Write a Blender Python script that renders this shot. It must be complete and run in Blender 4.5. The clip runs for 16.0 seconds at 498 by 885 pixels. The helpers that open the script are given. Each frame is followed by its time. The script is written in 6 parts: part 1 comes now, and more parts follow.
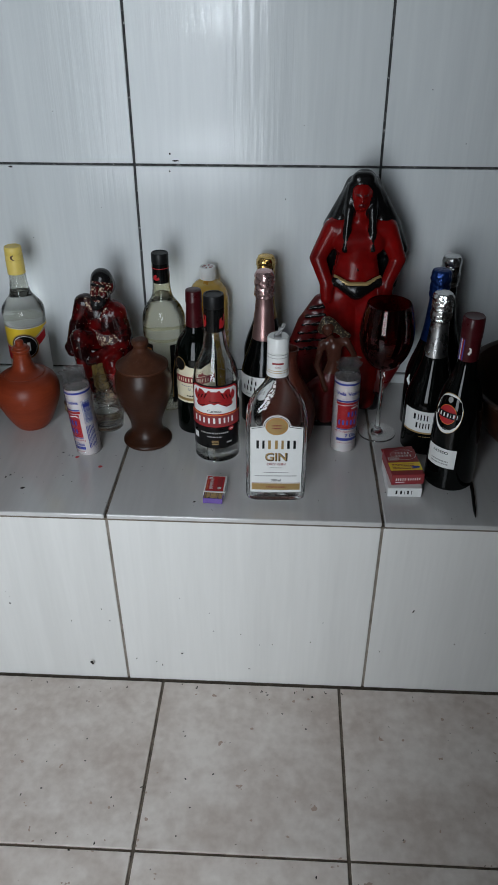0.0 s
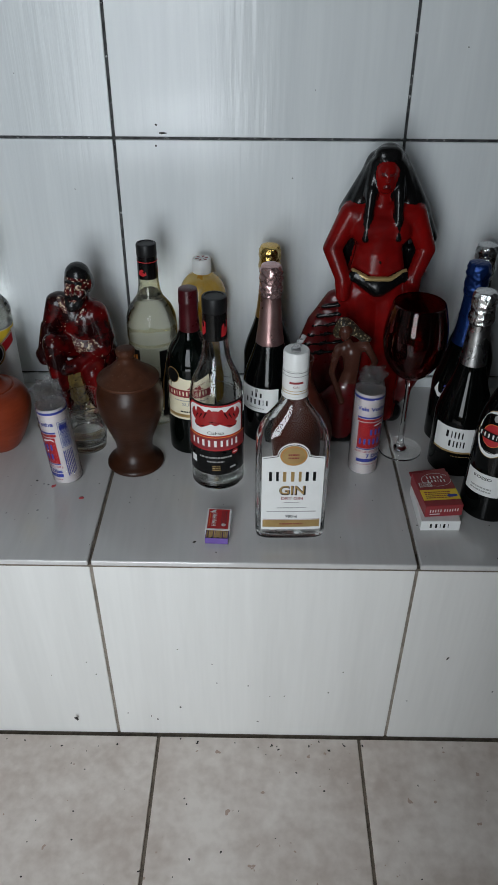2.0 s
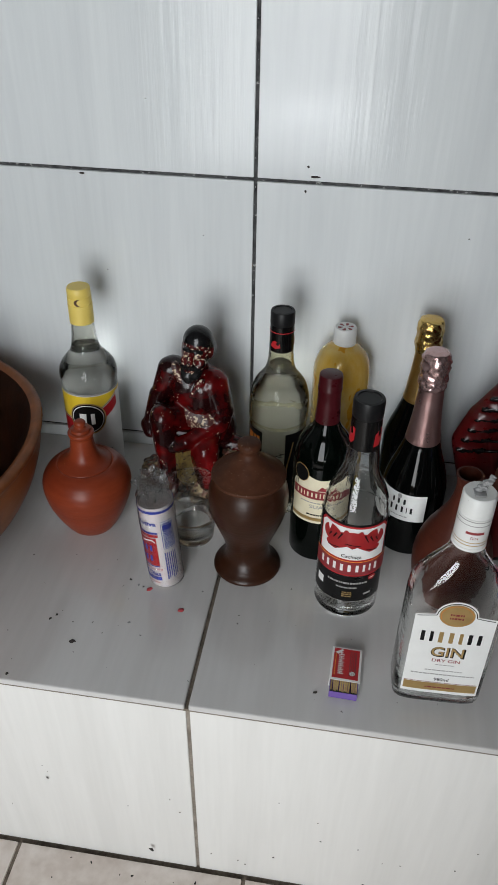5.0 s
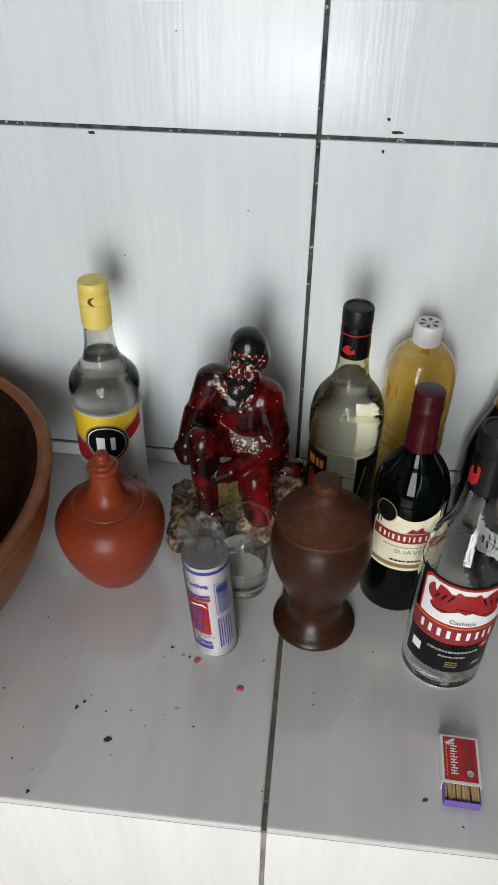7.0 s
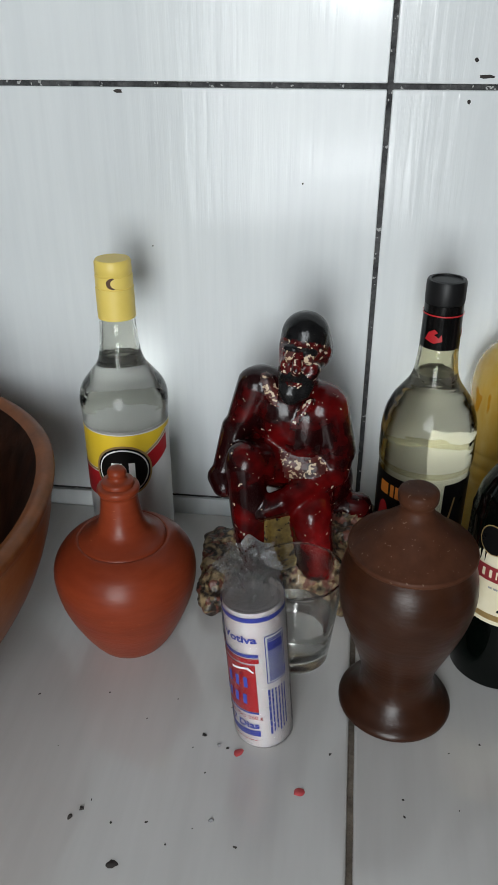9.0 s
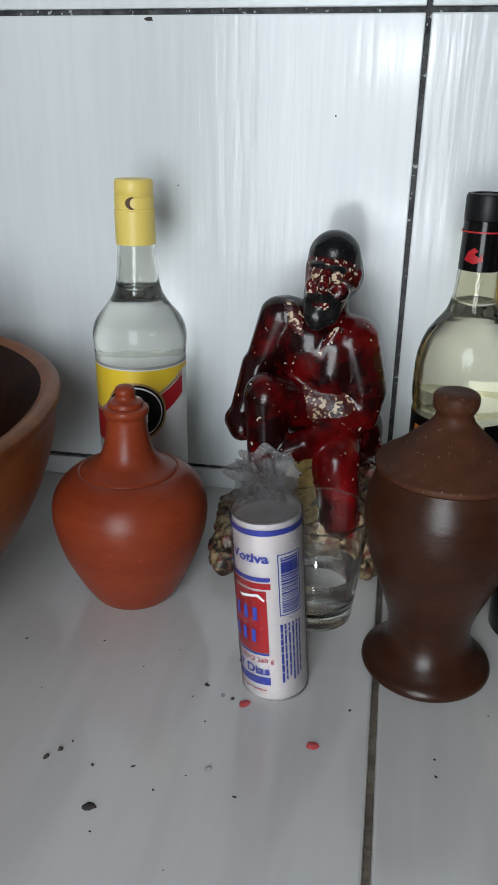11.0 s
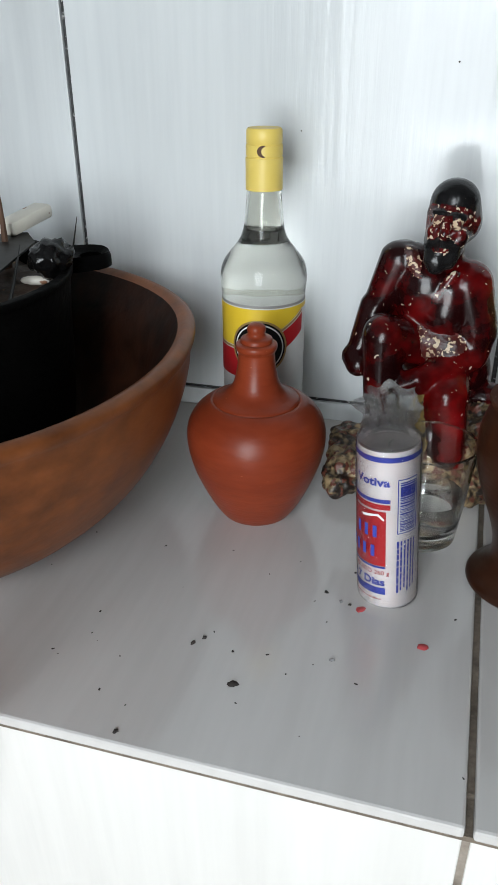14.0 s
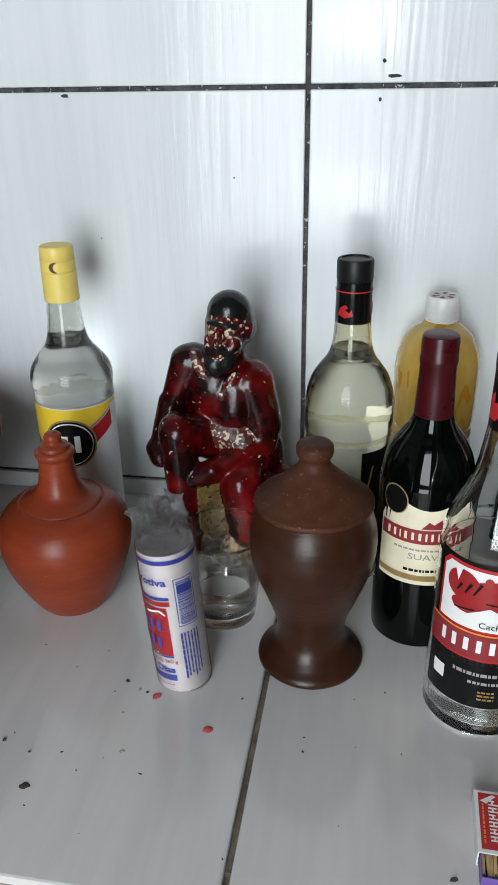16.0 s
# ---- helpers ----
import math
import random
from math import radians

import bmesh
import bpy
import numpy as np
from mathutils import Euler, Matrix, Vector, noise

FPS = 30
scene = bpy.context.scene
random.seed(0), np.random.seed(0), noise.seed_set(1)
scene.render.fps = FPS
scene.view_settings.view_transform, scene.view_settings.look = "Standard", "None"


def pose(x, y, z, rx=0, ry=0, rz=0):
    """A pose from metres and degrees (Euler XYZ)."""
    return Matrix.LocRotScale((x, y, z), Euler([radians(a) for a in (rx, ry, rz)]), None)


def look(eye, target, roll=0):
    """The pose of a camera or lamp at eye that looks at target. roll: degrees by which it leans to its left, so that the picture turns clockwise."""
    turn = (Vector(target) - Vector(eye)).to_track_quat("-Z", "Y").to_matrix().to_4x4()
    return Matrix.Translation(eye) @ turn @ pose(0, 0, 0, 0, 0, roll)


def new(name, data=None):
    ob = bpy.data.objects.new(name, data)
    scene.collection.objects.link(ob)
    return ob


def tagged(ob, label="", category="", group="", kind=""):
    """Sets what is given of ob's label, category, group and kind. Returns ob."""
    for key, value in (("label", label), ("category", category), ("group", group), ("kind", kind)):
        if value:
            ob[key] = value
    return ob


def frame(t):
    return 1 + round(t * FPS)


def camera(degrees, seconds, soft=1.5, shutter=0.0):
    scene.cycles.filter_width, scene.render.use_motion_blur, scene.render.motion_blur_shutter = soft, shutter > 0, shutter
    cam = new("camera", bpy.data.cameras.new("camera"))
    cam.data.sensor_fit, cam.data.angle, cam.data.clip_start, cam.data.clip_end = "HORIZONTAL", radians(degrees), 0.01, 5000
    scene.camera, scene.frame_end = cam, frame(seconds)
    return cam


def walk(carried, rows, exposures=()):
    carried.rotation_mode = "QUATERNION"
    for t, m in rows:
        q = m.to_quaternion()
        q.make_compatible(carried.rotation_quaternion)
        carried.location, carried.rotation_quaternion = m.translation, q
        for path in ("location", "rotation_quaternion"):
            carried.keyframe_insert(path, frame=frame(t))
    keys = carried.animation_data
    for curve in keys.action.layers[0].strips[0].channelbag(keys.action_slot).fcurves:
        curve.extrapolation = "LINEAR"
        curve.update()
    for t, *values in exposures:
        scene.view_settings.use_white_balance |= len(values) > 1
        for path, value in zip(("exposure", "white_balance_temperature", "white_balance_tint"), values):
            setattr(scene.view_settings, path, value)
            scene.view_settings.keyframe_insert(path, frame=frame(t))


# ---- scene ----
cam = camera(36.1, 16.0, soft=1.4)
PATH = [
    (0, (0.026, -0.15, 1.191), (-0.061, 1.53, 0.108), -0.1),
    (0.5, (0.007, -0.112, 1.164), (-0.064, 1.572, 0.089), 1.0),
    (1, (-0.011, -0.061, 1.162), (-0.075, 1.605, 0.058), 0.9),
    (1.5, (-0.023, 0.002, 1.152), (-0.061, 1.648, 0.016), 0.4),
    (2, (-0.032, 0.058, 1.151), (-0.052, 1.699, 0.007), 0.3),
    (2.5, (-0.044, 0.109, 1.16), (-0.052, 1.768, 0.043), 1.0),
    (3, (-0.087, 0.15, 1.189), (-0.16, 1.839, 0.12), 1.7),
    (3.5, (-0.121, 0.182, 1.213), (-0.309, 1.869, 0.156), 1.4),
    (3.7, (-0.115, 0.189, 1.219), (-0.308, 1.86, 0.138), 1.0),
    (5.8, (-0.146, 0.417, 1.136), (-0.379, 1.952, -0.125), 1.2),
    (6, (-0.176, 0.439, 1.14), (-0.362, 1.958, -0.148), 1.7),
    (6.5, (-0.218, 0.481, 1.117), (-0.361, 2.021, -0.151), 1.3),
    (7, (-0.248, 0.51, 1.097), (-0.4, 2.064, -0.152), 0.9),
    (7.5, (-0.262, 0.555, 1.056), (-0.472, 2.162, -0.116), 0.2),
    (8, (-0.276, 0.585, 1.013), (-0.493, 2.248, -0.077), -0.3),
    (8.2, (-0.285, 0.588, 0.991), (-0.503, 2.258, -0.088), -0.3),
    (10.3, (-0.286, 0.602, 0.804), (-0.537, 2.424, 0.017), 0.8),
    (10.5, (-0.283, 0.603, 0.792), (-0.536, 2.422, 0.0), 1.0),
    (11, (-0.274, 0.591, 0.777), (-0.599, 2.403, -0.004), 0.8),
    (11.5, (-0.275, 0.564, 0.786), (-0.707, 2.345, -0.017), 0.4),
    (12, (-0.291, 0.542, 0.802), (-0.805, 2.272, -0.06), 0.7),
    (12.5, (-0.304, 0.52, 0.818), (-0.849, 2.189, -0.139), 0.5),
    (13, (-0.316, 0.51, 0.828), (-0.921, 2.13, -0.177), -0.6),
    (13.5, (-0.313, 0.517, 0.827), (-0.864, 2.155, -0.179), 0.0),
    (14, (-0.3, 0.53, 0.802), (-0.793, 2.224, -0.141), -0.3),
    (14.5, (-0.274, 0.537, 0.803), (-0.694, 2.269, -0.104), -0.8),
    (15, (-0.257, 0.535, 0.816), (-0.607, 2.294, -0.071), -0.3),
    (15.5, (-0.219, 0.539, 0.843), (-0.552, 2.302, -0.04), -1.2),
    (16, (-0.188, 0.539, 0.88), (-0.494, 2.303, -0.012), -1.0),
]
walk(cam, [(t, look(eye, target, roll)) for t, eye, target, roll in PATH],
     exposures=[(0.0, -1.03, 6100, 10), (2.0, -0.93, 6200, 10), (2.5, -0.90, 6200, 10), (3.5, -0.82, 6300, 11), (6.0, -0.48, 6600, 12), (7.0, -0.34, 6600, 12), (8.0, -0.44, 6600, 11),
                (10.5, -0.40, 6250, 10), (12.5, -0.40, 6300, 10), (13.0, -0.35, 6350, 10), (13.5, -0.27, 6350, 10), (14.0, -0.17, 6350, 10), (15.0, -0.20, 6280, 10), (16.0, -0.21, 6280, 10)])

# ---- light ----
world = bpy.data.worlds.new("sky")
scene.world = world
world.use_nodes = True
wt = world.node_tree
sky = wt.nodes.new("ShaderNodeTexSky")
sky.sky_type = "NISHITA"
sky.sun_disc = False
sky.sun_elevation, sky.sun_rotation = radians(42), radians(200)
wt.nodes["Background"].inputs["Strength"].default_value = 0.1
wt.links.new(sky.outputs[0], wt.nodes["Background"].inputs["Color"])

DOOR_L, DOOR_R, DOOR_TOP, FRONT_Y, SHADE_BLOCK_Y = -0.82, -0.10, 2.10, -0.70, -0.23
def daylight(name, x, z, wide, high, watts):
    """Daylight that comes in at the wide opening behind the walk."""
    data = bpy.data.lights.new(name, "AREA")
    data.shape, data.size, data.size_y, data.energy, data.color = "RECTANGLE", wide, high, watts, (0.93, 0.985, 1.0)
    new(name, data).matrix_world = look((x, FRONT_Y - 0.06, z), (x, 1.0, z))


daylight("doorway_daylight", (DOOR_L + DOOR_R) / 2, 1.08, DOOR_R - DOOR_L, 1.6, 43.0)
daylight("sunlit_gap", -0.27, 0.97, 0.08, 0.08, 2.4)
daylight("sunlit_yard", -0.32, 0.48, 0.30, 0.05, 1.8)

sun = bpy.data.lights.new("sun", "SUN")
sun.energy, sun.angle, sun.color = 2.5, radians(0.5), (1.0, 0.95, 0.88)
sun_ob = new("sun", sun)
sun_ob.matrix_world = look((0.5, 6.0, 6.0), (0.2, -1.0, 0.0))

# ---- materials ----
def socket(bsdf, name, value):
    bsdf.inputs[name].default_value = value


def material(name, c1, c2=None, rough=0.5, metal=0.0, scale=40.0, stretch=(1, 1, 1), fine=6.0, bump=0.0, bump_scale=120.0,
             rough_var=0.08, coat=0.0, specks=None, speck_scale=90.0, speck_cut=0.68, sss=0.0, transmission=0.0, ior=1.5, vary=0.0, spec=0.5, ramp_at=(0.35, 0.65)):
    """Two scales of noise between c1 and c2, uneven roughness, fine relief and, where given, specks of another colour."""
    m = bpy.data.materials.new(name)
    m.use_nodes = True
    nt = m.node_tree
    n, ln = nt.nodes, nt.links
    b = n["Principled BSDF"]
    tc, info = n.new("ShaderNodeTexCoord"), n.new("ShaderNodeObjectInfo")
    mp = n.new("ShaderNodeMapping")
    mp.inputs["Scale"].default_value = stretch
    shift = n.new("ShaderNodeVectorMath")
    shift.operation = "MULTIPLY_ADD"
    shift.inputs[1].default_value = (13.7, 7.9, 5.3)
    ln.new(info.outputs["Random"], shift.inputs[0])
    ln.new(tc.outputs["Object"], shift.inputs[2])
    ln.new(shift.outputs[0], mp.inputs["Vector"])
    c2 = c2 or tuple(v * 0.8 for v in c1)
    big, small = n.new("ShaderNodeTexNoise"), n.new("ShaderNodeTexNoise")
    big.inputs["Scale"].default_value, small.inputs["Scale"].default_value = scale / 4, scale * fine / 4
    big.inputs["Detail"].default_value, small.inputs["Detail"].default_value = 3, 5
    mixn = n.new("ShaderNodeMix")
    mixn.inputs[0].default_value = 0.4
    for t in (big, small):
        ln.new(mp.outputs[0], t.inputs["Vector"])
    ln.new(big.outputs["Fac"], mixn.inputs[2])
    ln.new(small.outputs["Fac"], mixn.inputs[3])
    ramp = n.new("ShaderNodeValToRGB")
    ramp.color_ramp.elements[0].position, ramp.color_ramp.elements[1].position = ramp_at
    ramp.color_ramp.elements[0].color, ramp.color_ramp.elements[1].color = (*c1, 1), (*c2, 1)
    ln.new(mixn.outputs[0], ramp.inputs[0])
    colour = ramp.outputs[0]
    if vary:
        hsv = n.new("ShaderNodeHueSaturation")
        mr = n.new("ShaderNodeMapRange")
        mr.inputs["To Min"].default_value, mr.inputs["To Max"].default_value = 1 - vary, 1 + vary
        ln.new(info.outputs["Random"], mr.inputs["Value"])
        ln.new(mr.outputs[0], hsv.inputs["Value"])
        ln.new(colour, hsv.inputs["Color"])
        colour = hsv.outputs[0]
    if specks:
        sp = n.new("ShaderNodeTexNoise")
        sp.inputs["Scale"].default_value, sp.inputs["Detail"].default_value = speck_scale, 2
        ln.new(mp.outputs[0], sp.inputs["Vector"])
        sr = n.new("ShaderNodeValToRGB")
        sr.color_ramp.elements[0].position, sr.color_ramp.elements[1].position = speck_cut, speck_cut + 0.02
        ln.new(sp.outputs["Fac"], sr.inputs[0])
        mx = n.new("ShaderNodeMix")
        mx.data_type = "RGBA"
        ln.new(sr.outputs[0], mx.inputs[0])
        ln.new(colour, mx.inputs[6])
        mx.inputs[7].default_value = (*specks, 1)
        colour = mx.outputs[2]
    ln.new(colour, b.inputs["Base Color"])
    rr = n.new("ShaderNodeMapRange")
    rr.inputs["To Min"].default_value, rr.inputs["To Max"].default_value = max(0.0, rough - rough_var), rough + rough_var
    ln.new(small.outputs["Fac"], rr.inputs["Value"])
    ln.new(rr.outputs[0], b.inputs["Roughness"])
    if bump:
        bn, bp = n.new("ShaderNodeTexNoise"), n.new("ShaderNodeBump")
        bn.inputs["Scale"].default_value, bn.inputs["Detail"].default_value = bump_scale, 4
        bp.inputs["Strength"].default_value, bp.inputs["Distance"].default_value = bump, 0.002
        ln.new(mp.outputs[0], bn.inputs["Vector"])
        ln.new(bn.outputs["Fac"], bp.inputs["Height"])
        ln.new(bp.outputs[0], b.inputs["Normal"])
    socket(b, "Metallic", metal)
    socket(b, "Specular IOR Level", spec)
    socket(b, "Coat Weight", coat)
    socket(b, "Coat Roughness", 0.08)
    socket(b, "Subsurface Weight", sss)
    socket(b, "Subsurface Radius", (0.01, 0.006, 0.004))
    socket(b, "Transmission Weight", transmission)
    socket(b, "IOR", ior)
    return m


def glass(name, colour=(1, 1, 1), rough=0.0, ior=1.5, clear=0.0, bump=0.0):
    m = bpy.data.materials.new(name)
    m.use_nodes = True
    b = m.node_tree.nodes["Principled BSDF"]
    socket(b, "Base Color", (*colour, 1))
    socket(b, "Roughness", rough)
    socket(b, "Transmission Weight", 1.0)
    socket(b, "IOR", ior)
    if bump:
        n, ln = m.node_tree.nodes, m.node_tree.links
        tc, mp, tx, bp = n.new("ShaderNodeTexCoord"), n.new("ShaderNodeMapping"), n.new("ShaderNodeTexNoise"), n.new("ShaderNodeBump")
        mp.inputs["Scale"].default_value = (1, 1, 1.8)
        tx.inputs["Scale"].default_value, tx.inputs["Detail"].default_value = 70, 1
        bp.inputs["Strength"].default_value, bp.inputs["Distance"].default_value = bump, 0.002
        ln.new(tc.outputs["Object"], mp.inputs["Vector"])
        ln.new(mp.outputs[0], tx.inputs["Vector"])
        ln.new(tx.outputs["Fac"], bp.inputs["Height"])
        ln.new(bp.outputs[0], b.inputs["Normal"])
    if clear:
        nt = m.node_tree
        tr, mx = nt.nodes.new("ShaderNodeBsdfTransparent"), nt.nodes.new("ShaderNodeMixShader")
        mx.inputs[0].default_value = clear
        tr.inputs["Color"].default_value = (*colour, 1)
        nt.links.new(b.outputs[0], mx.inputs[1])
        nt.links.new(tr.outputs[0], mx.inputs[2])
        nt.links.new(mx.outputs[0], nt.nodes["Material Output"].inputs["Surface"])
    return m


def film(name, colour=(1, 1, 1), bump=0.6, haze=0.0, gloss=0.20):
    """Thin clear wrap: lets light through, with gloss on its creases."""
    m = bpy.data.materials.new(name)
    m.use_nodes = True
    nt = m.node_tree
    n, ln = nt.nodes, nt.links
    n.remove(n["Principled BSDF"])
    tr, gl, mx, fr = (n.new("ShaderNodeBsdfTransparent"), n.new("ShaderNodeBsdfGlossy"), n.new("ShaderNodeMixShader"), n.new("ShaderNodeLayerWeight"))
    tr.inputs["Color"].default_value = (*colour, 1)
    gl.inputs["Roughness"].default_value = 0.08
    fr.inputs["Blend"].default_value = gloss
    tx, bp = n.new("ShaderNodeTexNoise"), n.new("ShaderNodeBump")
    tx.inputs["Scale"].default_value, tx.inputs["Detail"].default_value = 110, 3
    bp.inputs["Strength"].default_value, bp.inputs["Distance"].default_value = bump, 0.003
    ln.new(tx.outputs["Fac"], bp.inputs["Height"])
    ln.new(bp.outputs[0], gl.inputs["Normal"])
    ln.new(bp.outputs[0], fr.inputs["Normal"])
    ln.new(fr.outputs["Fresnel"], mx.inputs[0])
    ln.new(tr.outputs[0], mx.inputs[1])
    ln.new(gl.outputs[0], mx.inputs[2])
    hz, m2 = n.new("ShaderNodeBsdfTranslucent"), n.new("ShaderNodeMixShader")
    hz.inputs["Color"].default_value = (0.85, 0.86, 0.88, 1)
    m2.inputs[0].default_value = haze
    ln.new(mx.outputs[0], m2.inputs[1])
    ln.new(hz.outputs[0], m2.inputs[2])
    ln.new(m2.outputs[0], n["Material Output"].inputs["Surface"])
    return m


WALL_TILE = material("glazed_wall_tile", (0.68, 0.705, 0.715), (0.75, 0.775, 0.78), rough=0.12, rough_var=0.05, scale=14, stretch=(6, 6, 0.35), bump=0.26, bump_scale=16, vary=0.02, spec=0.27)
FACE_TILE = material("glazed_bench_tile", (0.73, 0.72, 0.695), (0.79, 0.78, 0.755), rough=0.22, scale=14, stretch=(6, 6, 0.35), bump=0.06, bump_scale=26, vary=0.02)
# Ledge tile greyed and warmed: its colour carries how light falls on top.
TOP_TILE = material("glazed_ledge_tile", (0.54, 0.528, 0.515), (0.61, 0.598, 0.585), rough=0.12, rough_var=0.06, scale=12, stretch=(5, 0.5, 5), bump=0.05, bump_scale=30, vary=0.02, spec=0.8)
FLOOR_TILE = material("mottled_floor_tile", (0.53, 0.45, 0.395), (0.76, 0.695, 0.64), rough=0.32, scale=46, fine=5, bump=0.12, bump_scale=60, specks=(0.42, 0.31, 0.25), speck_scale=60, speck_cut=0.71, vary=0.04)
BELT_GILT = material("plain_gilt_paint", (0.40, 0.28, 0.11), (0.48, 0.35, 0.16), rough=0.35, metal=0.4)
BROWN_GROUT = material("brownish_grout", (0.15, 0.125, 0.10), (0.32, 0.28, 0.235), rough=0.9, scale=160, bump=0.6, bump_scale=300)
DARK_GROUT = material("black_grout", (0.015, 0.015, 0.017), (0.10, 0.10, 0.10), rough=0.9, scale=260, bump=0.8, bump_scale=300, specks=(0.38, 0.38, 0.37), speck_scale=210, speck_cut=0.655)
PALE_GROUT = material("dirty_grout", (0.085, 0.068, 0.052), (0.22, 0.18, 0.14), rough=0.9, scale=160, bump=0.7, bump_scale=300)
# Unseen walls and ceiling, kept dark to cut the light they bounce back.
UNSEEN_GREY = material("low_bounce_grey", (0.15, 0.15, 0.148), (0.20, 0.20, 0.195), rough=0.85, scale=12, bump=0.2)
UNSEEN_DARK = material("low_bounce_dark_grey", (0.07, 0.07, 0.07), (0.10, 0.10, 0.10), rough=0.85, scale=12, bump=0.2)

FULL = glass("spirit_filled_glass", (0.83, 0.83, 0.78), ior=1.38, bump=0.22)
AGED = glass("pale_gold_spirit_glass", (0.84, 0.82, 0.68), ior=1.38, bump=0.30)
CLEAR = glass("clear_glass", (0.985, 0.995, 0.99), bump=0.08)
LIQUID = glass("clear_spirit", (0.995, 0.995, 0.975), ior=1.33, clear=0.1)
RED_GLASS = glass("ruby_glass", (0.36, 0.010, 0.014), clear=0.15)
WRAP = film("clear_wrap", haze=0.03)
CRUMPLE = film("crumpled_wrap", bump=1.0, haze=0.012, gloss=0.20)
DARK_GLASS = material("dark_bottle_glass", (0.0010, 0.0013, 0.0012), (0.0018, 0.0022, 0.002), rough=0.04, rough_var=0.02, spec=0.28)
GREEN_GLASS = material("green_black_bottle_glass", (0.0006, 0.0013, 0.0009), (0.001, 0.002, 0.0014), rough=0.04, rough_var=0.02, spec=0.28)
PLASTIC_YELLOW = material("yellow_plastic", (0.80, 0.60, 0.13), (0.86, 0.66, 0.17), rough=0.42, scale=50)
PLASTIC_BLACK = material("black_plastic", (0.005, 0.005, 0.0055), (0.009, 0.009, 0.0095), rough=0.42, spec=0.25)
SLEEVE_BLACK = material("black_shrink_sleeve", (0.003, 0.003, 0.003), (0.006, 0.0056, 0.0056), rough=0.16, spec=0.3)
PLASTIC_WHITE = material("white_plastic", (0.72, 0.72, 0.70), (0.80, 0.80, 0.78), rough=0.35, specks=(0.2, 0.17, 0.14), speck_scale=140, speck_cut=0.74)
JUICE = material("amber_pulp", (0.70, 0.41, 0.045), (0.80, 0.62, 0.22), rough=0.12, scale=60, stretch=(1, 1, 0.4), transmission=0.45, ior=1.36, coat=0.6, specks=(0.68, 0.33, 0.02), speck_scale=45, speck_cut=0.62)
CAPSULE = material("burgundy_capsule", (0.040, 0.003, 0.005), (0.060, 0.005, 0.008), rough=0.3, spec=0.3)
GOLD_FOIL = material("gold_foil", (0.62, 0.40, 0.12), (0.78, 0.55, 0.20), rough=0.22, metal=1.0, bump=0.9, bump_scale=160)
PINK_FOIL = material("rose_foil", (0.55, 0.36, 0.35), (0.66, 0.46, 0.45), rough=0.26, metal=0.9, bump=0.5, bump_scale=160)
SILVER_FOIL = material("silver_foil", (0.62, 0.62, 0.63), (0.80, 0.80, 0.80), rough=0.22, metal=1.0, bump=0.9, bump_scale=170)
SATIN_PINK = material("satin_rose_foil", (0.40, 0.24, 0.23), (0.48, 0.31, 0.30), rough=0.3, metal=0.9, bump=0.06)
SATIN_SILVER = material("satin_silver_foil", (0.50, 0.50, 0.51), (0.60, 0.60, 0.60), rough=0.28, metal=1.0, bump=0.06)
SATIN_GOLD = material("satin_gold_foil", (0.42, 0.26, 0.08), (0.52, 0.34, 0.12), rough=0.3, metal=0.9, bump=0.06)
BLUE_FOIL = material("blue_foil", (0.008, 0.026, 0.12), (0.012, 0.045, 0.19), rough=0.3, metal=0.7, bump=0.6, bump_scale=170)
PAPER = material("white_label_paper", (0.74, 0.74, 0.72), (0.80, 0.80, 0.785), rough=0.5, scale=60)
CREAM = material("cream_label_paper", (0.70, 0.62, 0.42), (0.77, 0.70, 0.52), rough=0.5, scale=60)
INK_BLACK = material("black_ink", (0.004, 0.004, 0.0042), (0.007, 0.0068, 0.0068), rough=0.3, spec=0.22)
INK_RED = material("red_ink", (0.42, 0.012, 0.018), (0.48, 0.018, 0.022), rough=0.4)
INK_CRAB = material("deep_red_ink", (0.27, 0.010, 0.012), (0.36, 0.014, 0.016), rough=0.35, scale=120)
INK_WINE = material("wine_ink", (0.22, 0.02, 0.025), (0.28, 0.03, 0.035), rough=0.4)
INK_YELLOW = material("yellow_ink", (0.82, 0.56, 0.03), (0.86, 0.61, 0.05), rough=0.4)
INK_ORANGE = material("orange_ink", (0.75, 0.22, 0.03), (0.8, 0.28, 0.04), rough=0.4)
INK_BLUE = material("blue_ink", (0.035, 0.05, 0.33), (0.05, 0.07, 0.40), rough=0.4)
INK_GREY = material("grey_ink", (0.28, 0.27, 0.26), (0.36, 0.35, 0.34), rough=0.5)
GOLD_INK = material("gold_ink", (0.42, 0.27, 0.10), (0.58, 0.40, 0.17), rough=0.35, metal=0.5)
WAX = material("white_wax", (0.70, 0.635, 0.63), (0.77, 0.715, 0.71), rough=0.35, sss=0.2, scale=50)
TERRACOTTA = material("burnished_red_clay", (0.170, 0.026, 0.0092), (0.235, 0.040, 0.0142), rough=0.34, rough_var=0.1, scale=36, stretch=(1, 1, 4), bump=0.12, bump_scale=90, specks=(0.33, 0.10, 0.045), speck_scale=150, speck_cut=0.75, spec=0.25)
BROWN_CLAY = material("dark_brown_clay", (0.021, 0.0064, 0.0025), (0.040, 0.0128, 0.0050), rough=0.33, rough_var=0.1, scale=30, stretch=(1, 1, 3), bump=0.14, bump_scale=90, spec=0.32)
DUSTY_CLAY = material("dusty_brown_clay", (0.046, 0.0155, 0.0075), (0.082, 0.030, 0.0150), rough=0.50, scale=70, bump=0.2, bump_scale=120, specks=(0.20, 0.13, 0.09), speck_scale=420, speck_cut=0.70, spec=0.15)
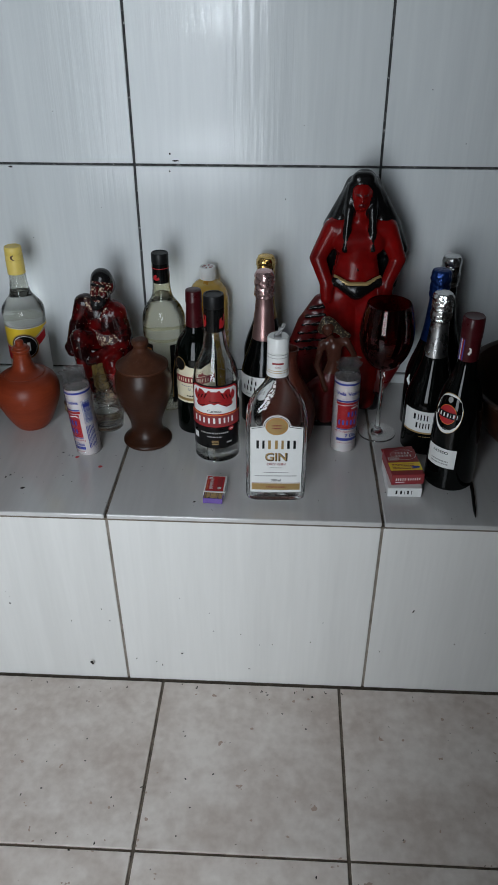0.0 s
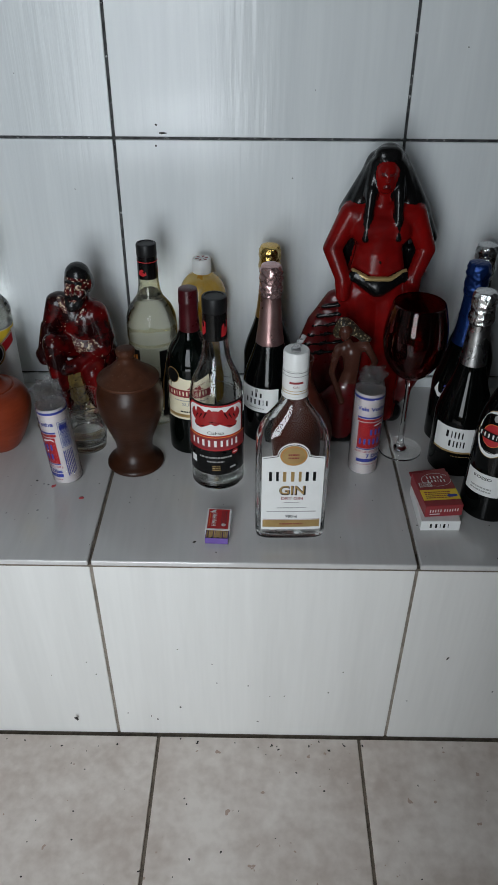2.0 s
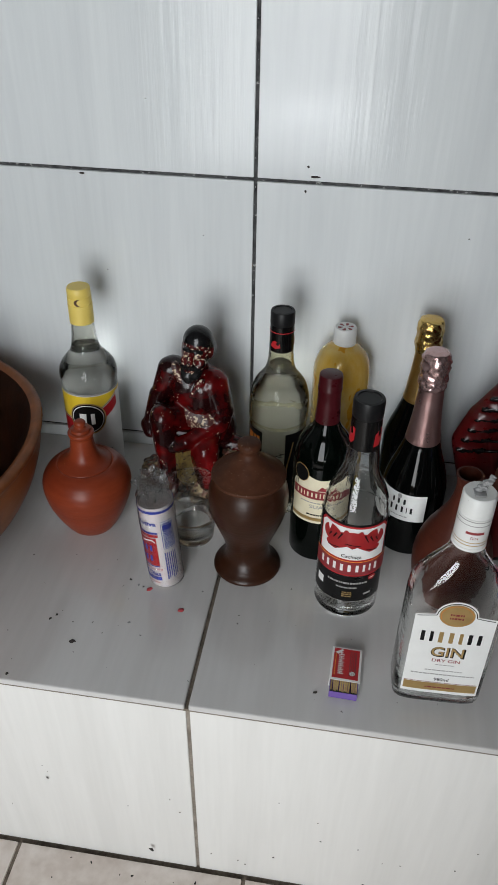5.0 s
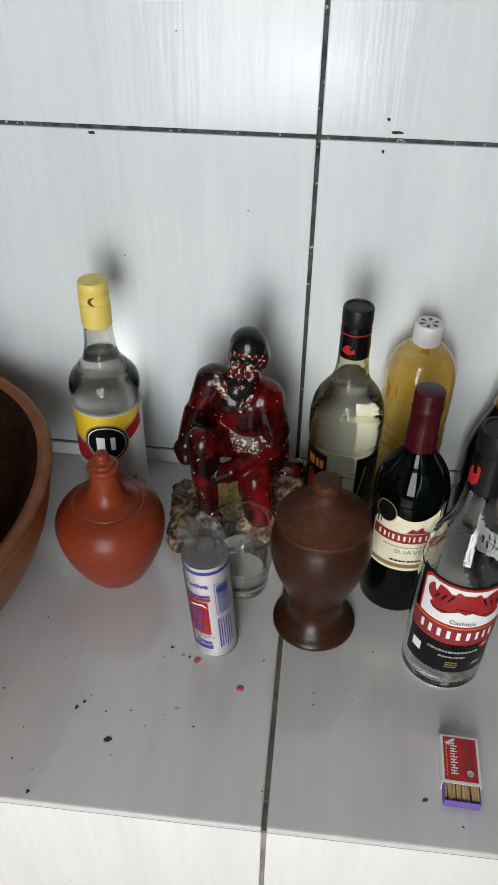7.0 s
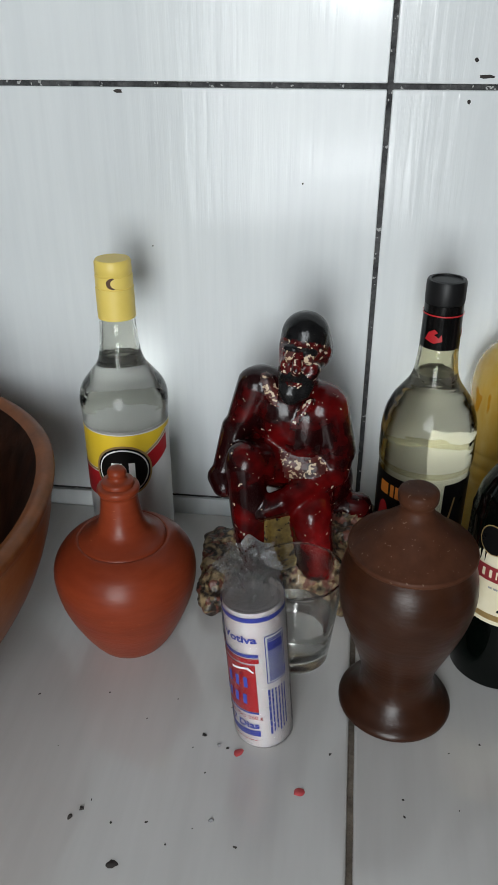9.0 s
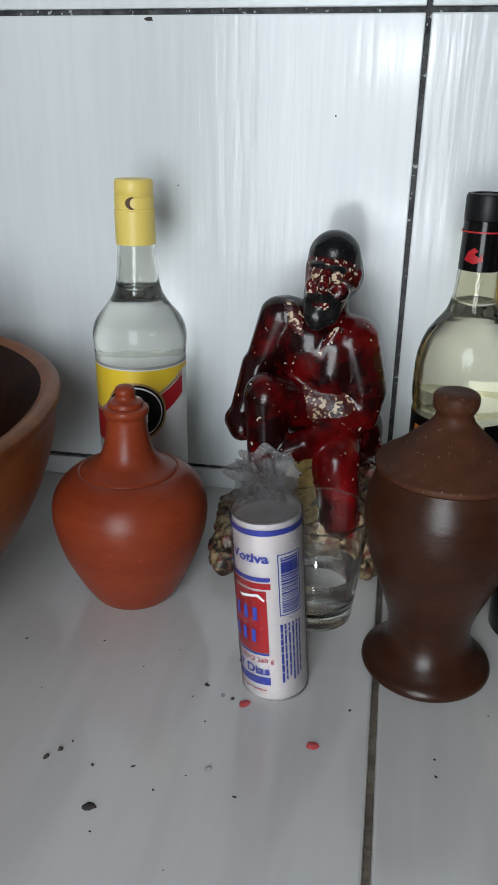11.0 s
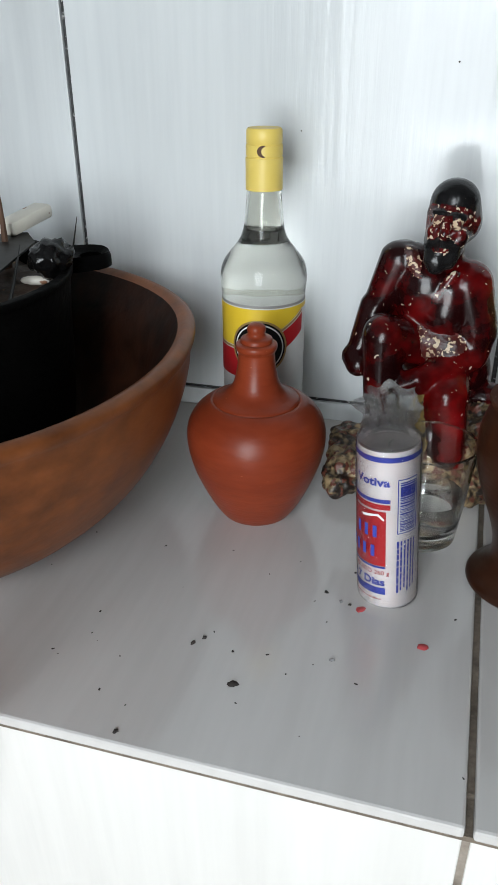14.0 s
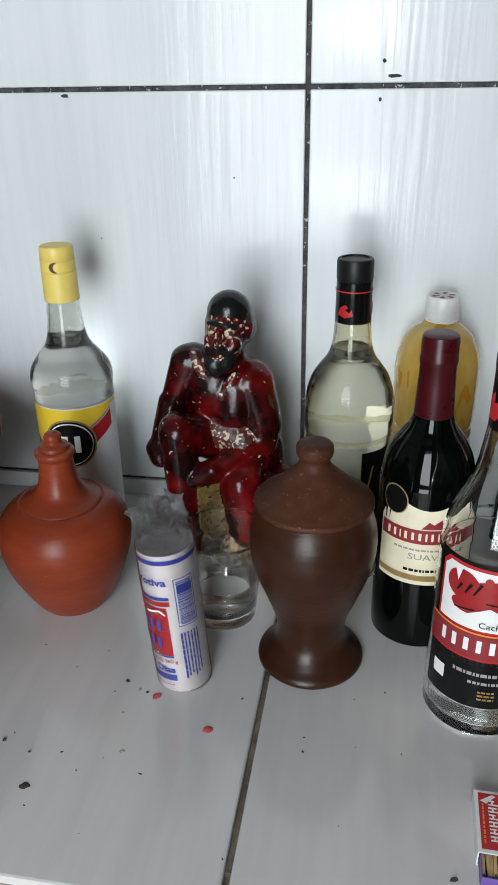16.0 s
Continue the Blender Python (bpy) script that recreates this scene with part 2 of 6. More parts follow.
BOWL_CLAY = material("ochre_bowl_clay", (0.080, 0.025, 0.008), (0.25, 0.080, 0.024), rough=0.40, scale=15, fine=12, stretch=(1, 1, 1.4), bump=0.22, bump_scale=60, spec=0.25, ramp_at=(0.34, 0.60))
# Bowl inside: mottled brown clay with the pot's shade put into its colour.
SHADE_LINING = material("shade_darkened_bowl_clay", (0.003, 0.0015, 0.001), (0.040, 0.0125, 0.0055), rough=0.5, scale=26, fine=8, bump=0.25, bump_scale=80, spec=0.2)
# Red clay darkened in its base colour for the shade the jug stands in.
SHADY_CLAY = material("shade_darkened_red_clay", (0.05, 0.011, 0.006), (0.075, 0.017, 0.009), rough=0.45, scale=36, stretch=(1, 1, 4), bump=0.12, bump_scale=90, spec=0.2)
IRON = material("blackened_iron", (0.0010, 0.0010, 0.0011), (0.003, 0.0028, 0.0026), rough=0.6, bump=0.5, bump_scale=140, spec=0.05)
STEEL = material("tarnished_blade", (0.010, 0.0095, 0.009), (0.024, 0.0225, 0.021), rough=0.5, metal=0.4, scale=50, specks=(0.012, 0.008, 0.006), speck_scale=60, speck_cut=0.62)
RUST = material("rusted_iron", (0.07, 0.035, 0.022), (0.13, 0.07, 0.04), rough=0.75, metal=0.2, bump=0.6)
EARTH = material("dark_offering_mix", (0.035, 0.02, 0.012), (0.10, 0.055, 0.03), rough=0.55, scale=90, bump=1.0, bump_scale=90, specks=(0.28, 0.17, 0.08), speck_scale=110, speck_cut=0.66)
BONE = material("ivory_handle", (0.70, 0.66, 0.57), (0.80, 0.76, 0.68), rough=0.35, specks=(0.3, 0.15, 0.08), speck_scale=60, speck_cut=0.70)
RED_PAINT = material("chipped_red_enamel", (0.012, 0.0016, 0.0018), (0.175, 0.003, 0.0035), rough=0.2, scale=66, fine=3.0, bump=0.10, bump_scale=90, specks=(0.60, 0.50, 0.38), speck_scale=190, speck_cut=0.705, spec=0.35, ramp_at=(0.47, 0.69))
SMOOTH_RED = material("glossy_red_enamel", (0.225, 0.0040, 0.0035), (0.12, 0.0030, 0.003), rough=0.24, scale=40, bump=0.05, bump_scale=60, spec=0.25)
DEEP_RED = material("dark_red_enamel", (0.12, 0.004, 0.005), (0.055, 0.003, 0.004), rough=0.3, scale=60, coat=0.25, bump=0.1)
BLACK_PAINT = material("black_enamel", (0.004, 0.004, 0.0045), (0.010, 0.0095, 0.0095), rough=0.24, bump=0.3, bump_scale=160, specks=(0.58, 0.50, 0.40), speck_scale=190, speck_cut=0.735, spec=0.4)
PLAIN_BLACK = material("plain_black_enamel", (0.003, 0.003, 0.0033), (0.006, 0.0056, 0.0056), rough=0.2, bump=0.3, bump_scale=130, spec=0.35)
WORN_PAINT = material("worn_cloth_paint", (0.12, 0.014, 0.010), (0.016, 0.006, 0.006), rough=0.4, scale=190, bump=0.6, bump_scale=200, specks=(0.56, 0.43, 0.29), speck_scale=260, speck_cut=0.555)
ROCK_PAINT = material("worn_painted_rock", (0.016, 0.010, 0.007), (0.28, 0.20, 0.105), rough=0.45, scale=170, fine=4, bump=0.9, bump_scale=150, specks=(0.10, 0.030, 0.018), speck_scale=150, speck_cut=0.57, ramp_at=(0.45, 0.60))
TAN_PAINT = material("tan_enamel", (0.060, 0.020, 0.013), (0.085, 0.030, 0.019), rough=0.25, spec=0.4)
FLOWER_PAINT = material("dark_hair_with_gilt", (0.012, 0.009, 0.007), (0.03, 0.02, 0.012), rough=0.35, specks=(0.5, 0.40, 0.24), speck_scale=330, speck_cut=0.60)
FACE_PAINT = material("worn_face_enamel", (0.008, 0.002, 0.002), (0.10, 0.005, 0.005), rough=0.25, scale=150, bump=0.2, bump_scale=120, specks=(0.62, 0.50, 0.38), speck_scale=230, speck_cut=0.60, spec=0.4, ramp_at=(0.44, 0.58))
GILT = material("gilt_paint", (0.36, 0.25, 0.06), (0.10, 0.06, 0.025), rough=0.4, metal=0.2, scale=140, specks=(0.02, 0.012, 0.01), speck_scale=200, speck_cut=0.6)
PURPLE = material("purple_card", (0.13, 0.07, 0.30), (0.17, 0.10, 0.36), rough=0.5)
MATCHWOOD = material("match_wood", (0.55, 0.36, 0.16), (0.68, 0.48, 0.25), rough=0.6, scale=200)
GREEN_TIP = material("match_tip", (0.02, 0.06, 0.03), (0.03, 0.09, 0.05), rough=0.7)
BEAD_RED = material("coral_bead", (0.62, 0.07, 0.03), (0.70, 0.10, 0.05), rough=0.2)
BEAD_BLACK = material("jet_bead", (0.008, 0.008, 0.008), (0.014, 0.014, 0.014), rough=0.15)
BEAD_PINK = material("pink_stone_bead", (0.55, 0.15, 0.14), (0.68, 0.24, 0.22), rough=0.35, scale=300)
CHAR = material("charred_crumb", (0.014, 0.012, 0.011), (0.05, 0.04, 0.035), rough=0.8, bump=0.6)
RED_WAX = material("red_wax_drop", (0.48, 0.06, 0.07), (0.55, 0.09, 0.09), rough=0.4)
SMUDGE = material("grey_smudge", (0.22, 0.22, 0.22), (0.36, 0.36, 0.36), rough=0.6, scale=300)


# ---- builders ----
PANES = [FULL, AGED, CLEAR, LIQUID]  # clear glass lets the daylight through


def finish(name, bm, mats, angle=40):
    me = bpy.data.meshes.new(name)
    bm.normal_update()
    bm.to_mesh(me)
    bm.free()
    for m in mats if isinstance(mats, (list, tuple)) else [mats]:
        me.materials.append(m)
    me.polygons.foreach_set("use_smooth", [True] * len(me.polygons))
    me.set_sharp_from_angle(angle=radians(angle))
    return me


def part(name, bm, mats, parent=None, label="", at=None, angle=40):
    ob = new(name, finish(name, bm, mats, angle))
    if parent:
        ob.parent = parent
    if at is not None:
        ob.matrix_basis = at
    ob.visible_shadow = mats not in PANES
    return tagged(ob, label) if label else ob


def thing(name, x, y, z, label, category, group="", turn=0, lean=0):
    ob = new(name)
    ob.empty_display_size = 0.02
    ob.matrix_basis = pose(x, y, z, 0, lean, 0) @ pose(0, 0, 0, 0, 0, turn)
    return tagged(ob, label, category, group)


def smooth_profile(points, steps=4):
    """Catmull-Rom through (radius, height) points; a doubled point keeps a corner."""
    out = []
    for i in range(len(points) - 1):
        p1, p2 = points[i], points[i + 1]
        p0, p3 = points[max(i - 1, 0)], points[min(i + 2, len(points) - 1)]
        for k in range(steps):
            t = k / steps
            out.append(tuple(0.5 * (2 * b + (c - a) * t + (2 * a - 5 * b + 4 * c - d) * t * t + (3 * b - a - 3 * c + d) * t ** 3)
                             for a, b, c, d in zip(p0, p1, p2, p3)))
    out.append(points[-1])
    clean = [out[0]]
    for p in out[1:]:
        if abs(p[0] - clean[-1][0]) + abs(p[1] - clean[-1][1]) > 1e-5:
            clean.append((max(p[0], 0.0), p[1]))
    return clean


def lathe(profile, seg=48, bm=None, wobble=0.0, squash=1.0, mat=0, freq=60.0):
    """Revolves (radius, height) about z; radius 0 closes with a point."""
    bm = bm or bmesh.new()
    rings = []
    for r, z in profile:
        if r < 1e-5:
            rings.append([bm.verts.new((0, 0, z))])
            continue
        ring = []
        for k in range(seg):
            a = 2 * math.pi * k / seg
            rr = r
            if wobble:
                rr += wobble * noise.noise(Vector((math.cos(a) * r * freq, math.sin(a) * r * freq, z * freq)))
            ring.append(bm.verts.new((rr * math.sin(a), -rr * math.cos(a) * squash, z)))
        rings.append(ring)
    for a, b in zip(rings, rings[1:]):
        for k in range(seg):
            k2 = (k + 1) % seg
            if len(a) == 1 and len(b) == 1:
                continue
            if len(a) == 1:
                f = bm.faces.new((a[0], b[k2], b[k]))
            elif len(b) == 1:
                f = bm.faces.new((a[k], a[k2], b[0]))
            else:
                f = bm.faces.new((a[k], a[k2], b[k2], b[k]))
            f.material_index = mat
    return bm


def shell(outer, wall, floor, seg=56):
    """A vessel of glass or clay: the outer profile from its foot to its mouth, and the inside at a wall's thickness."""
    inner = [(max(r - wall, 0.0015), z) for r, z in outer if z > floor]
    prof = [(0, outer[0][1])] + list(outer) + inner[::-1] + [(max(inner[0][0] * 0.9, 0.001), floor), (0, floor)]
    return lathe(prof, seg)


def fill(outer, wall, floor, level, seg=48):
    """What fills a vessel up to a level, a hair inside its wall."""
    g = 0.0003
    inner = [(max(r - wall - g, 0.001), z) for r, z in outer if floor + g < z < level]
    top = inner[-1][0]
    return lathe([(0, floor + g), (inner[0][0] * 0.9, floor + g)] + inner + [(top, level), (0, level)], seg)


def block(x0, y0, z0, x1, y1, z1, bevel=0.0, bm=None, mat=0):
    b2 = bmesh.new()
    bmesh.ops.create_cube(b2, size=1)
    for v in b2.verts:
        v.co = Vector(((x0 + x1) / 2 + v.co.x * (x1 - x0), (y0 + y1) / 2 + v.co.y * (y1 - y0), (z0 + z1) / 2 + v.co.z * (z1 - z0)))
    if bevel:
        bmesh.ops.bevel(b2, geom=list(b2.edges), offset=bevel, segments=2, affect="EDGES", profile=0.5)
    for f in b2.faces:
        f.material_index = mat
    if bm is None:
        return b2
    me = bpy.data.meshes.new("tmp")
    b2.to_mesh(me)
    b2.free()
    bm.from_mesh(me)
    bpy.data.meshes.remove(me)
    return bm


def tube(points, radius, seg=10, bm=None, taper=None, mat=0):
    """A round bar along points, with closed ends; taper gives a radius for each point."""
    bm = bm or bmesh.new()
    pts = [Vector(p) for p in points]
    rings, side = [], None
    for i, p in enumerate(pts):
        d = (pts[min(i + 1, len(pts) - 1)] - pts[max(i - 1, 0)]).normalized()
        if side is None:
            side = d.orthogonal().normalized()
        side = (side - d * side.dot(d)).normalized()
        up = d.cross(side)
        r = taper[i] if taper else radius
        rings.append([bm.verts.new(p + (side * math.cos(2 * math.pi * k / seg) + up * math.sin(2 * math.pi * k / seg)) * r) for k in range(seg)])
    for a, b in zip(rings, rings[1:]):
        for k in range(seg):
            f = bm.faces.new((a[k], a[(k + 1) % seg], b[(k + 1) % seg], b[k]))
            f.material_index = mat
    for f in (bm.faces.new(rings[0][::-1]), bm.faces.new(rings[-1])):
        f.material_index = mat
    return bm


def arc(points, n=8):
    """A smooth line of Vectors through points."""
    pts = [Vector(p) for p in points]
    out = []
    for i in range(len(pts) - 1):
        p0, p1, p2, p3 = pts[max(i - 1, 0)], pts[i], pts[i + 1], pts[min(i + 2, len(pts) - 1)]
        for k in range(n):
            t = k / n
            out.append(0.5 * (2 * p1 + (p2 - p0) * t + (2 * p0 - 5 * p1 + 4 * p2 - p3) * t * t + (3 * p1 - p0 - 3 * p2 + p3) * t ** 3))
    return out + [pts[-1]]


def ball(c, r, bm, sub=2, mat=0, squash=(1, 1, 1)):
    made = bmesh.ops.create_icosphere(bm, subdivisions=sub, radius=1.0)["verts"]
    for v in made:
        v.co = Vector((c[0] + v.co.x * r * squash[0], c[1] + v.co.y * r * squash[1], c[2] + v.co.z * r * squash[2]))
    for f in {f for v in made for f in v.link_faces}:
        f.material_index = mat
    return bm


class Sheet:
    """A printed label, drawn flat in u (across) and v (up), then laid on its bottle."""

    def __init__(self):
        self.bm, self.mats = bmesh.new(), []

    def slot(self, m):
        if m not in self.mats:
            self.mats.append(m)
        return self.mats.index(m)

    def poly(self, pts, m, level=0):
        vs = [self.bm.verts.new((u, v, level * 0.00022)) for u, v in pts]
        f = self.bm.faces.new(vs)
        f.material_index = self.slot(m)
        if f.calc_area() and f.normal.z < 0:
            f.normal_flip()
        return self

    def rect(self, u0, v0, u1, v1, m, level=0):
        return self.poly([(u0, v0), (u1, v0), (u1, v1), (u0, v1)], m, level)

    def disc(self, u, v, ru, rv, m, level=0, n=36):
        return self.poly([(u + ru * math.cos(2 * math.pi * k / n), v + rv * math.sin(2 * math.pi * k / n)) for k in range(n)], m, level)

    def frame_line(self, u0, v0, u1, v1, w, m, level=1):
        self.rect(u0, v0, u1, v0 + w, m, level).rect(u0, v1 - w, u1, v1, m, level)
        return self.rect(u0, v0 + w, u0 + w, v1 - w, m, level).rect(u1 - w, v0 + w, u1, v1 - w, m, level)

    def bars(self, u0, v0, u1, v1, rows, m, level=1, seed=1, vertical=False):
        """Unreadable small print as rows of short bars."""
        rnd = random.Random(seed)
        step = ((u1 - u0) if vertical else (v1 - v0)) / rows
        for i in range(rows):
            a = (v0 if vertical else u0)
            end = (v1 if vertical else u1)
            while a < end:
                w = rnd.uniform(0.0012, 0.0045)
                b = min(a + w, end)
                if vertical:
                    self.rect(u0 + i * step, a, u0 + i * step + step * 0.55, b, m, level)
                else:
                    self.rect(a, v0 + i * step, b, v0 + i * step + step * 0.5, m, level)
                a = b + 0.0009
        return self

    def text(self, words, u, v, size, m, level=2, turn=0, wide=1.0, bold=0.0):
        cu = bpy.data.curves.new("words", "FONT")
        cu.body, cu.size, cu.align_x, cu.align_y, cu.resolution_u = words, size, "CENTER", "CENTER", 3
        cu.offset = bold * size
        ob = new("words", cu)
        me = ob.evaluated_get(bpy.context.evaluated_depsgraph_get()).to_mesh()
        k, c, s = self.slot(m), math.cos(radians(turn)), math.sin(radians(turn))
        vs = []
        for q in me.vertices:
            x, y = q.co.x * wide, q.co.y
            vs.append(self.bm.verts.new((u + x * c - y * s, v + x * s + y * c, level * 0.00022)))
        for p in me.polygons:
            try:
                f = self.bm.faces.new([vs[i] for i in p.vertices])
                f.material_index = k
            except ValueError:
                pass
        bpy.data.objects.remove(ob)
        bpy.data.curves.remove(cu)
        return self

    def lay(self, where, step=0.004):
        us = [v.co.x for v in self.bm.verts]
        u, last = min(us) + step, max(us)
        while u < last:
            cut = []
            for f in self.bm.faces:
                xs = [v.co.x for v in f.verts]
                if min(xs) < u < max(xs) and max(xs) - min(xs) > step:
                    cut.append(f)
            if cut:
                edges = {e for f in cut for e in f.edges}
                verts = {v for f in cut for v in f.verts}
                bmesh.ops.bisect_plane(self.bm, geom=list(verts) + list(edges) + cut, dist=1e-7, plane_co=(u, 0, 0), plane_no=(1, 0, 0))
            u += step
        for v in self.bm.verts:
            v.co = where(v.co.x, v.co.y, v.co.z + 0.0002)
        return self.bm


def round_body(r):
    return lambda u, v, lift: Vector(((r + lift) * math.sin(u / r), -(r + lift) * math.cos(u / r), v))


def flat_top(z):
    return lambda u, v, lift: Vector((u, v, z + lift))


def flat_front(y):
    return lambda u, v, lift: Vector((u, y - lift, v))


def sculpt(name, prims, mats, x, y, z, label, category, voxel=0.0028, soften=9, craggy=-1):
    """A figure blended out of rounded forms into one plain mesh. prims: (material, p0, r0, p1, r1, depth)."""
    seed = bmesh.new()
    bmesh.ops.create_icosphere(seed, subdivisions=3, radius=1.0)
    unit = np.array([v.co[:] for v in seed.verts])
    faces = np.array([[v.index for v in f.verts] for f in seed.faces])
    seed.free()
    centres, radii, slots, flats, hulls = [], [], [], [], []
    for m, p0, r0, p1, r1, deep in prims:
        p0, p1 = Vector(p0), Vector(p1)
        n = max(1, int((p1 - p0).length / (0.4 * min(r0, r1))))
        far = (unit @ np.array(p1 - p0) > 0)[:, None]
        squash = np.array((1.0, deep, 1.0))
        hulls.append(np.where(far, unit * squash * r1 + np.array(p1), unit * squash * r0 + np.array(p0)))
        for k in range(n + 1):
            t = k / n
            centres.append(p0.lerp(p1, t)), radii.append(r0 + (r1 - r0) * t), slots.append(m), flats.append(deep)
    points = np.concatenate(hulls)
    tris = np.concatenate([faces + len(unit) * i for i in range(len(hulls))])
    me = bpy.data.meshes.new(name)
    me.from_pydata(points.tolist(), [], tris.tolist())
    ob = new(name, me)
    rm = ob.modifiers.new("blend", "REMESH")
    rm.mode, rm.voxel_size, rm.use_smooth_shade = "VOXEL", voxel, True
    sm = ob.modifiers.new("soften", "SMOOTH")
    sm.factor, sm.iterations = 0.5, soften
    done = bpy.data.meshes.new_from_object(ob.evaluated_get(bpy.context.evaluated_depsgraph_get()))
    ob.modifiers.clear()
    ob.data = done
    done.name = name
    done.materials.clear()
    for m in mats:
        done.materials.append(m)
    n = len(done.polygons)
    mid = np.empty(n * 3)
    done.polygons.foreach_get("center", mid)
    mid = mid.reshape(n, 3)
    best, pick = np.full(n, 1e9), np.zeros(n, dtype=np.int32)
    for c, r, s, deep in zip(centres, radii, slots, flats):
        d = (np.linalg.norm((mid - np.array(c)) / np.array((1.0, deep, 1.0)), axis=1) - r) * min(1.0, deep)
        near = d < best
        best[near], pick[near] = d[near], s
    done.polygons.foreach_set("material_index", pick)
    rough = {v for p, s in zip(done.polygons, pick) if s == craggy for v in p.vertices}
    moved = {}
    for i in rough:
        v = done.vertices[i]
        p = v.co + v.normal * (0.0075 * noise.noise(v.co * 55) + 0.0035 * noise.noise(v.co * 160))
        moved[i] = Vector((p.x, p.y, max(p.z, 0.0005)))
    for i, p in moved.items():
        done.vertices[i].co = p
    done.polygons.foreach_set("use_smooth", [True] * n)
    ob.matrix_basis = pose(x, y, z)
    return tagged(ob, label, category)


# ---- the place ----
LEDGE, WALL, BENCH, LIP = 0.418, 1.300, 0.832, 0.820
LEFT, RIGHT, CEIL = -1.50, 1.15, 2.5
PITCH, JOINT_X = 0.452, -0.260
tagged(part("floor", block(LEFT, FRONT_Y - 0.15, -0.10, RIGHT, WALL, -0.004), PALE_GROUT), "beige mottled ceramic tile floor with dark dirty joints", "floor", kind="structure")
tagged(part("wall_north", block(LEFT - 0.12, WALL + 0.004, -0.10, RIGHT + 0.12, WALL + 0.15, CEIL), DARK_GROUT), "white glazed tile wall with black grout joints", "wall", kind="structure")
tagged(part("wall_west", block(LEFT - 0.12, FRONT_Y - 0.15, -0.10, LEFT, WALL + 0.004, CEIL), UNSEEN_GREY), "unseen plain side wall, grey to cut bounced light", "wall", kind="structure")
tagged(part("wall_east", block(RIGHT, FRONT_Y - 0.15, -0.10, RIGHT + 0.12, WALL + 0.004, CEIL), UNSEEN_DARK), "unseen plain side wall, dark grey to cut bounced light", "wall", kind="structure")
south = block(LEFT, FRONT_Y - 0.15, -0.004, DOOR_L, FRONT_Y, CEIL)
# Unseen thick block right of the doorway, added to shade the right side.
block(DOOR_R, FRONT_Y - 0.15, -0.004, RIGHT, SHADE_BLOCK_Y, CEIL, bm=south)
block(DOOR_L, FRONT_Y - 0.15, DOOR_TOP, DOOR_R, FRONT_Y, CEIL, bm=south)
tagged(part("wall_south", south, UNSEEN_DARK), "unseen dark grey wall with an open doorway and an added shading block", "wall", kind="structure")
tagged(part("trim", block(LEFT, LIP + 0.0025, LEDGE - 0.0125, RIGHT, BENCH + 0.020, LEDGE - 0.0085), PALE_GROUT), "line of dirty grout under the ledge edge", "grout", kind="structure")
tagged(part("ceiling", block(LEFT - 0.12, FRONT_Y - 0.15, CEIL, RIGHT + 0.12, WALL + 0.15, CEIL + 0.1), UNSEEN_GREY), "unseen plain ceiling, grey to cut bounced light", "ceiling", kind="structure")

bench = tagged(part("altar_bench", block(LEFT, BENCH + 0.0155, -0.003, RIGHT, WALL + 0.003, LEDGE - 0.004), PALE_GROUT),
               "long low bench clad in white glazed tiles along the wall", "bench", kind="structure")

tagged(part("trim", block(LEFT, -0.0022, -0.2000, RIGHT, 0.0030, 0.2000), BROWN_GROUT, at=pose(0, BENCH + 0.0045, (LEDGE - 0.0135) / 2 + 0.0012, 2.0)), "brownish grout between the bench front tiles", "grout", kind="structure")

# ---- the pots and the bottles ----
def clay_jug():
    t = thing("clay_jug", -0.459, 1.100, LEDGE, "small burnished red clay jug with a stopper on the ledge", "jug")
    prof = smooth_profile([(0.030, 0.0), (0.033, 0.003), (0.0405, 0.015), (0.0500, 0.035), (0.0570, 0.055), (0.0603, 0.074), (0.0590, 0.088), (0.0535, 0.0990), (0.0455, 0.1065), (0.0385, 0.1103)])
    prof += smooth_profile([(0.0372, 0.1100), (0.0355, 0.1118), (0.0295, 0.1148), (0.0235, 0.1195), (0.0192, 0.1265), (0.0166, 0.1370), (0.0154, 0.1470), (0.0152, 0.1530), (0.0171, 0.1562), (0.0170, 0.1600), (0.0140, 0.1615)])
    part("body", lathe([(0, 0)] + prof + [(0, 0.1615)], 56, wobble=0.0004, freq=30), TERRACOTTA, t)
    stop = smooth_profile([(0.0135, 0.1617), (0.0128, 0.1650), (0.0090, 0.1665), (0.0072, 0.1690), (0.0078, 0.1730), (0.0055, 0.1765), (0, 0.1775)])
    part("stopper", lathe([(0, 0.1617)] + stop, 32), TERRACOTTA, t)


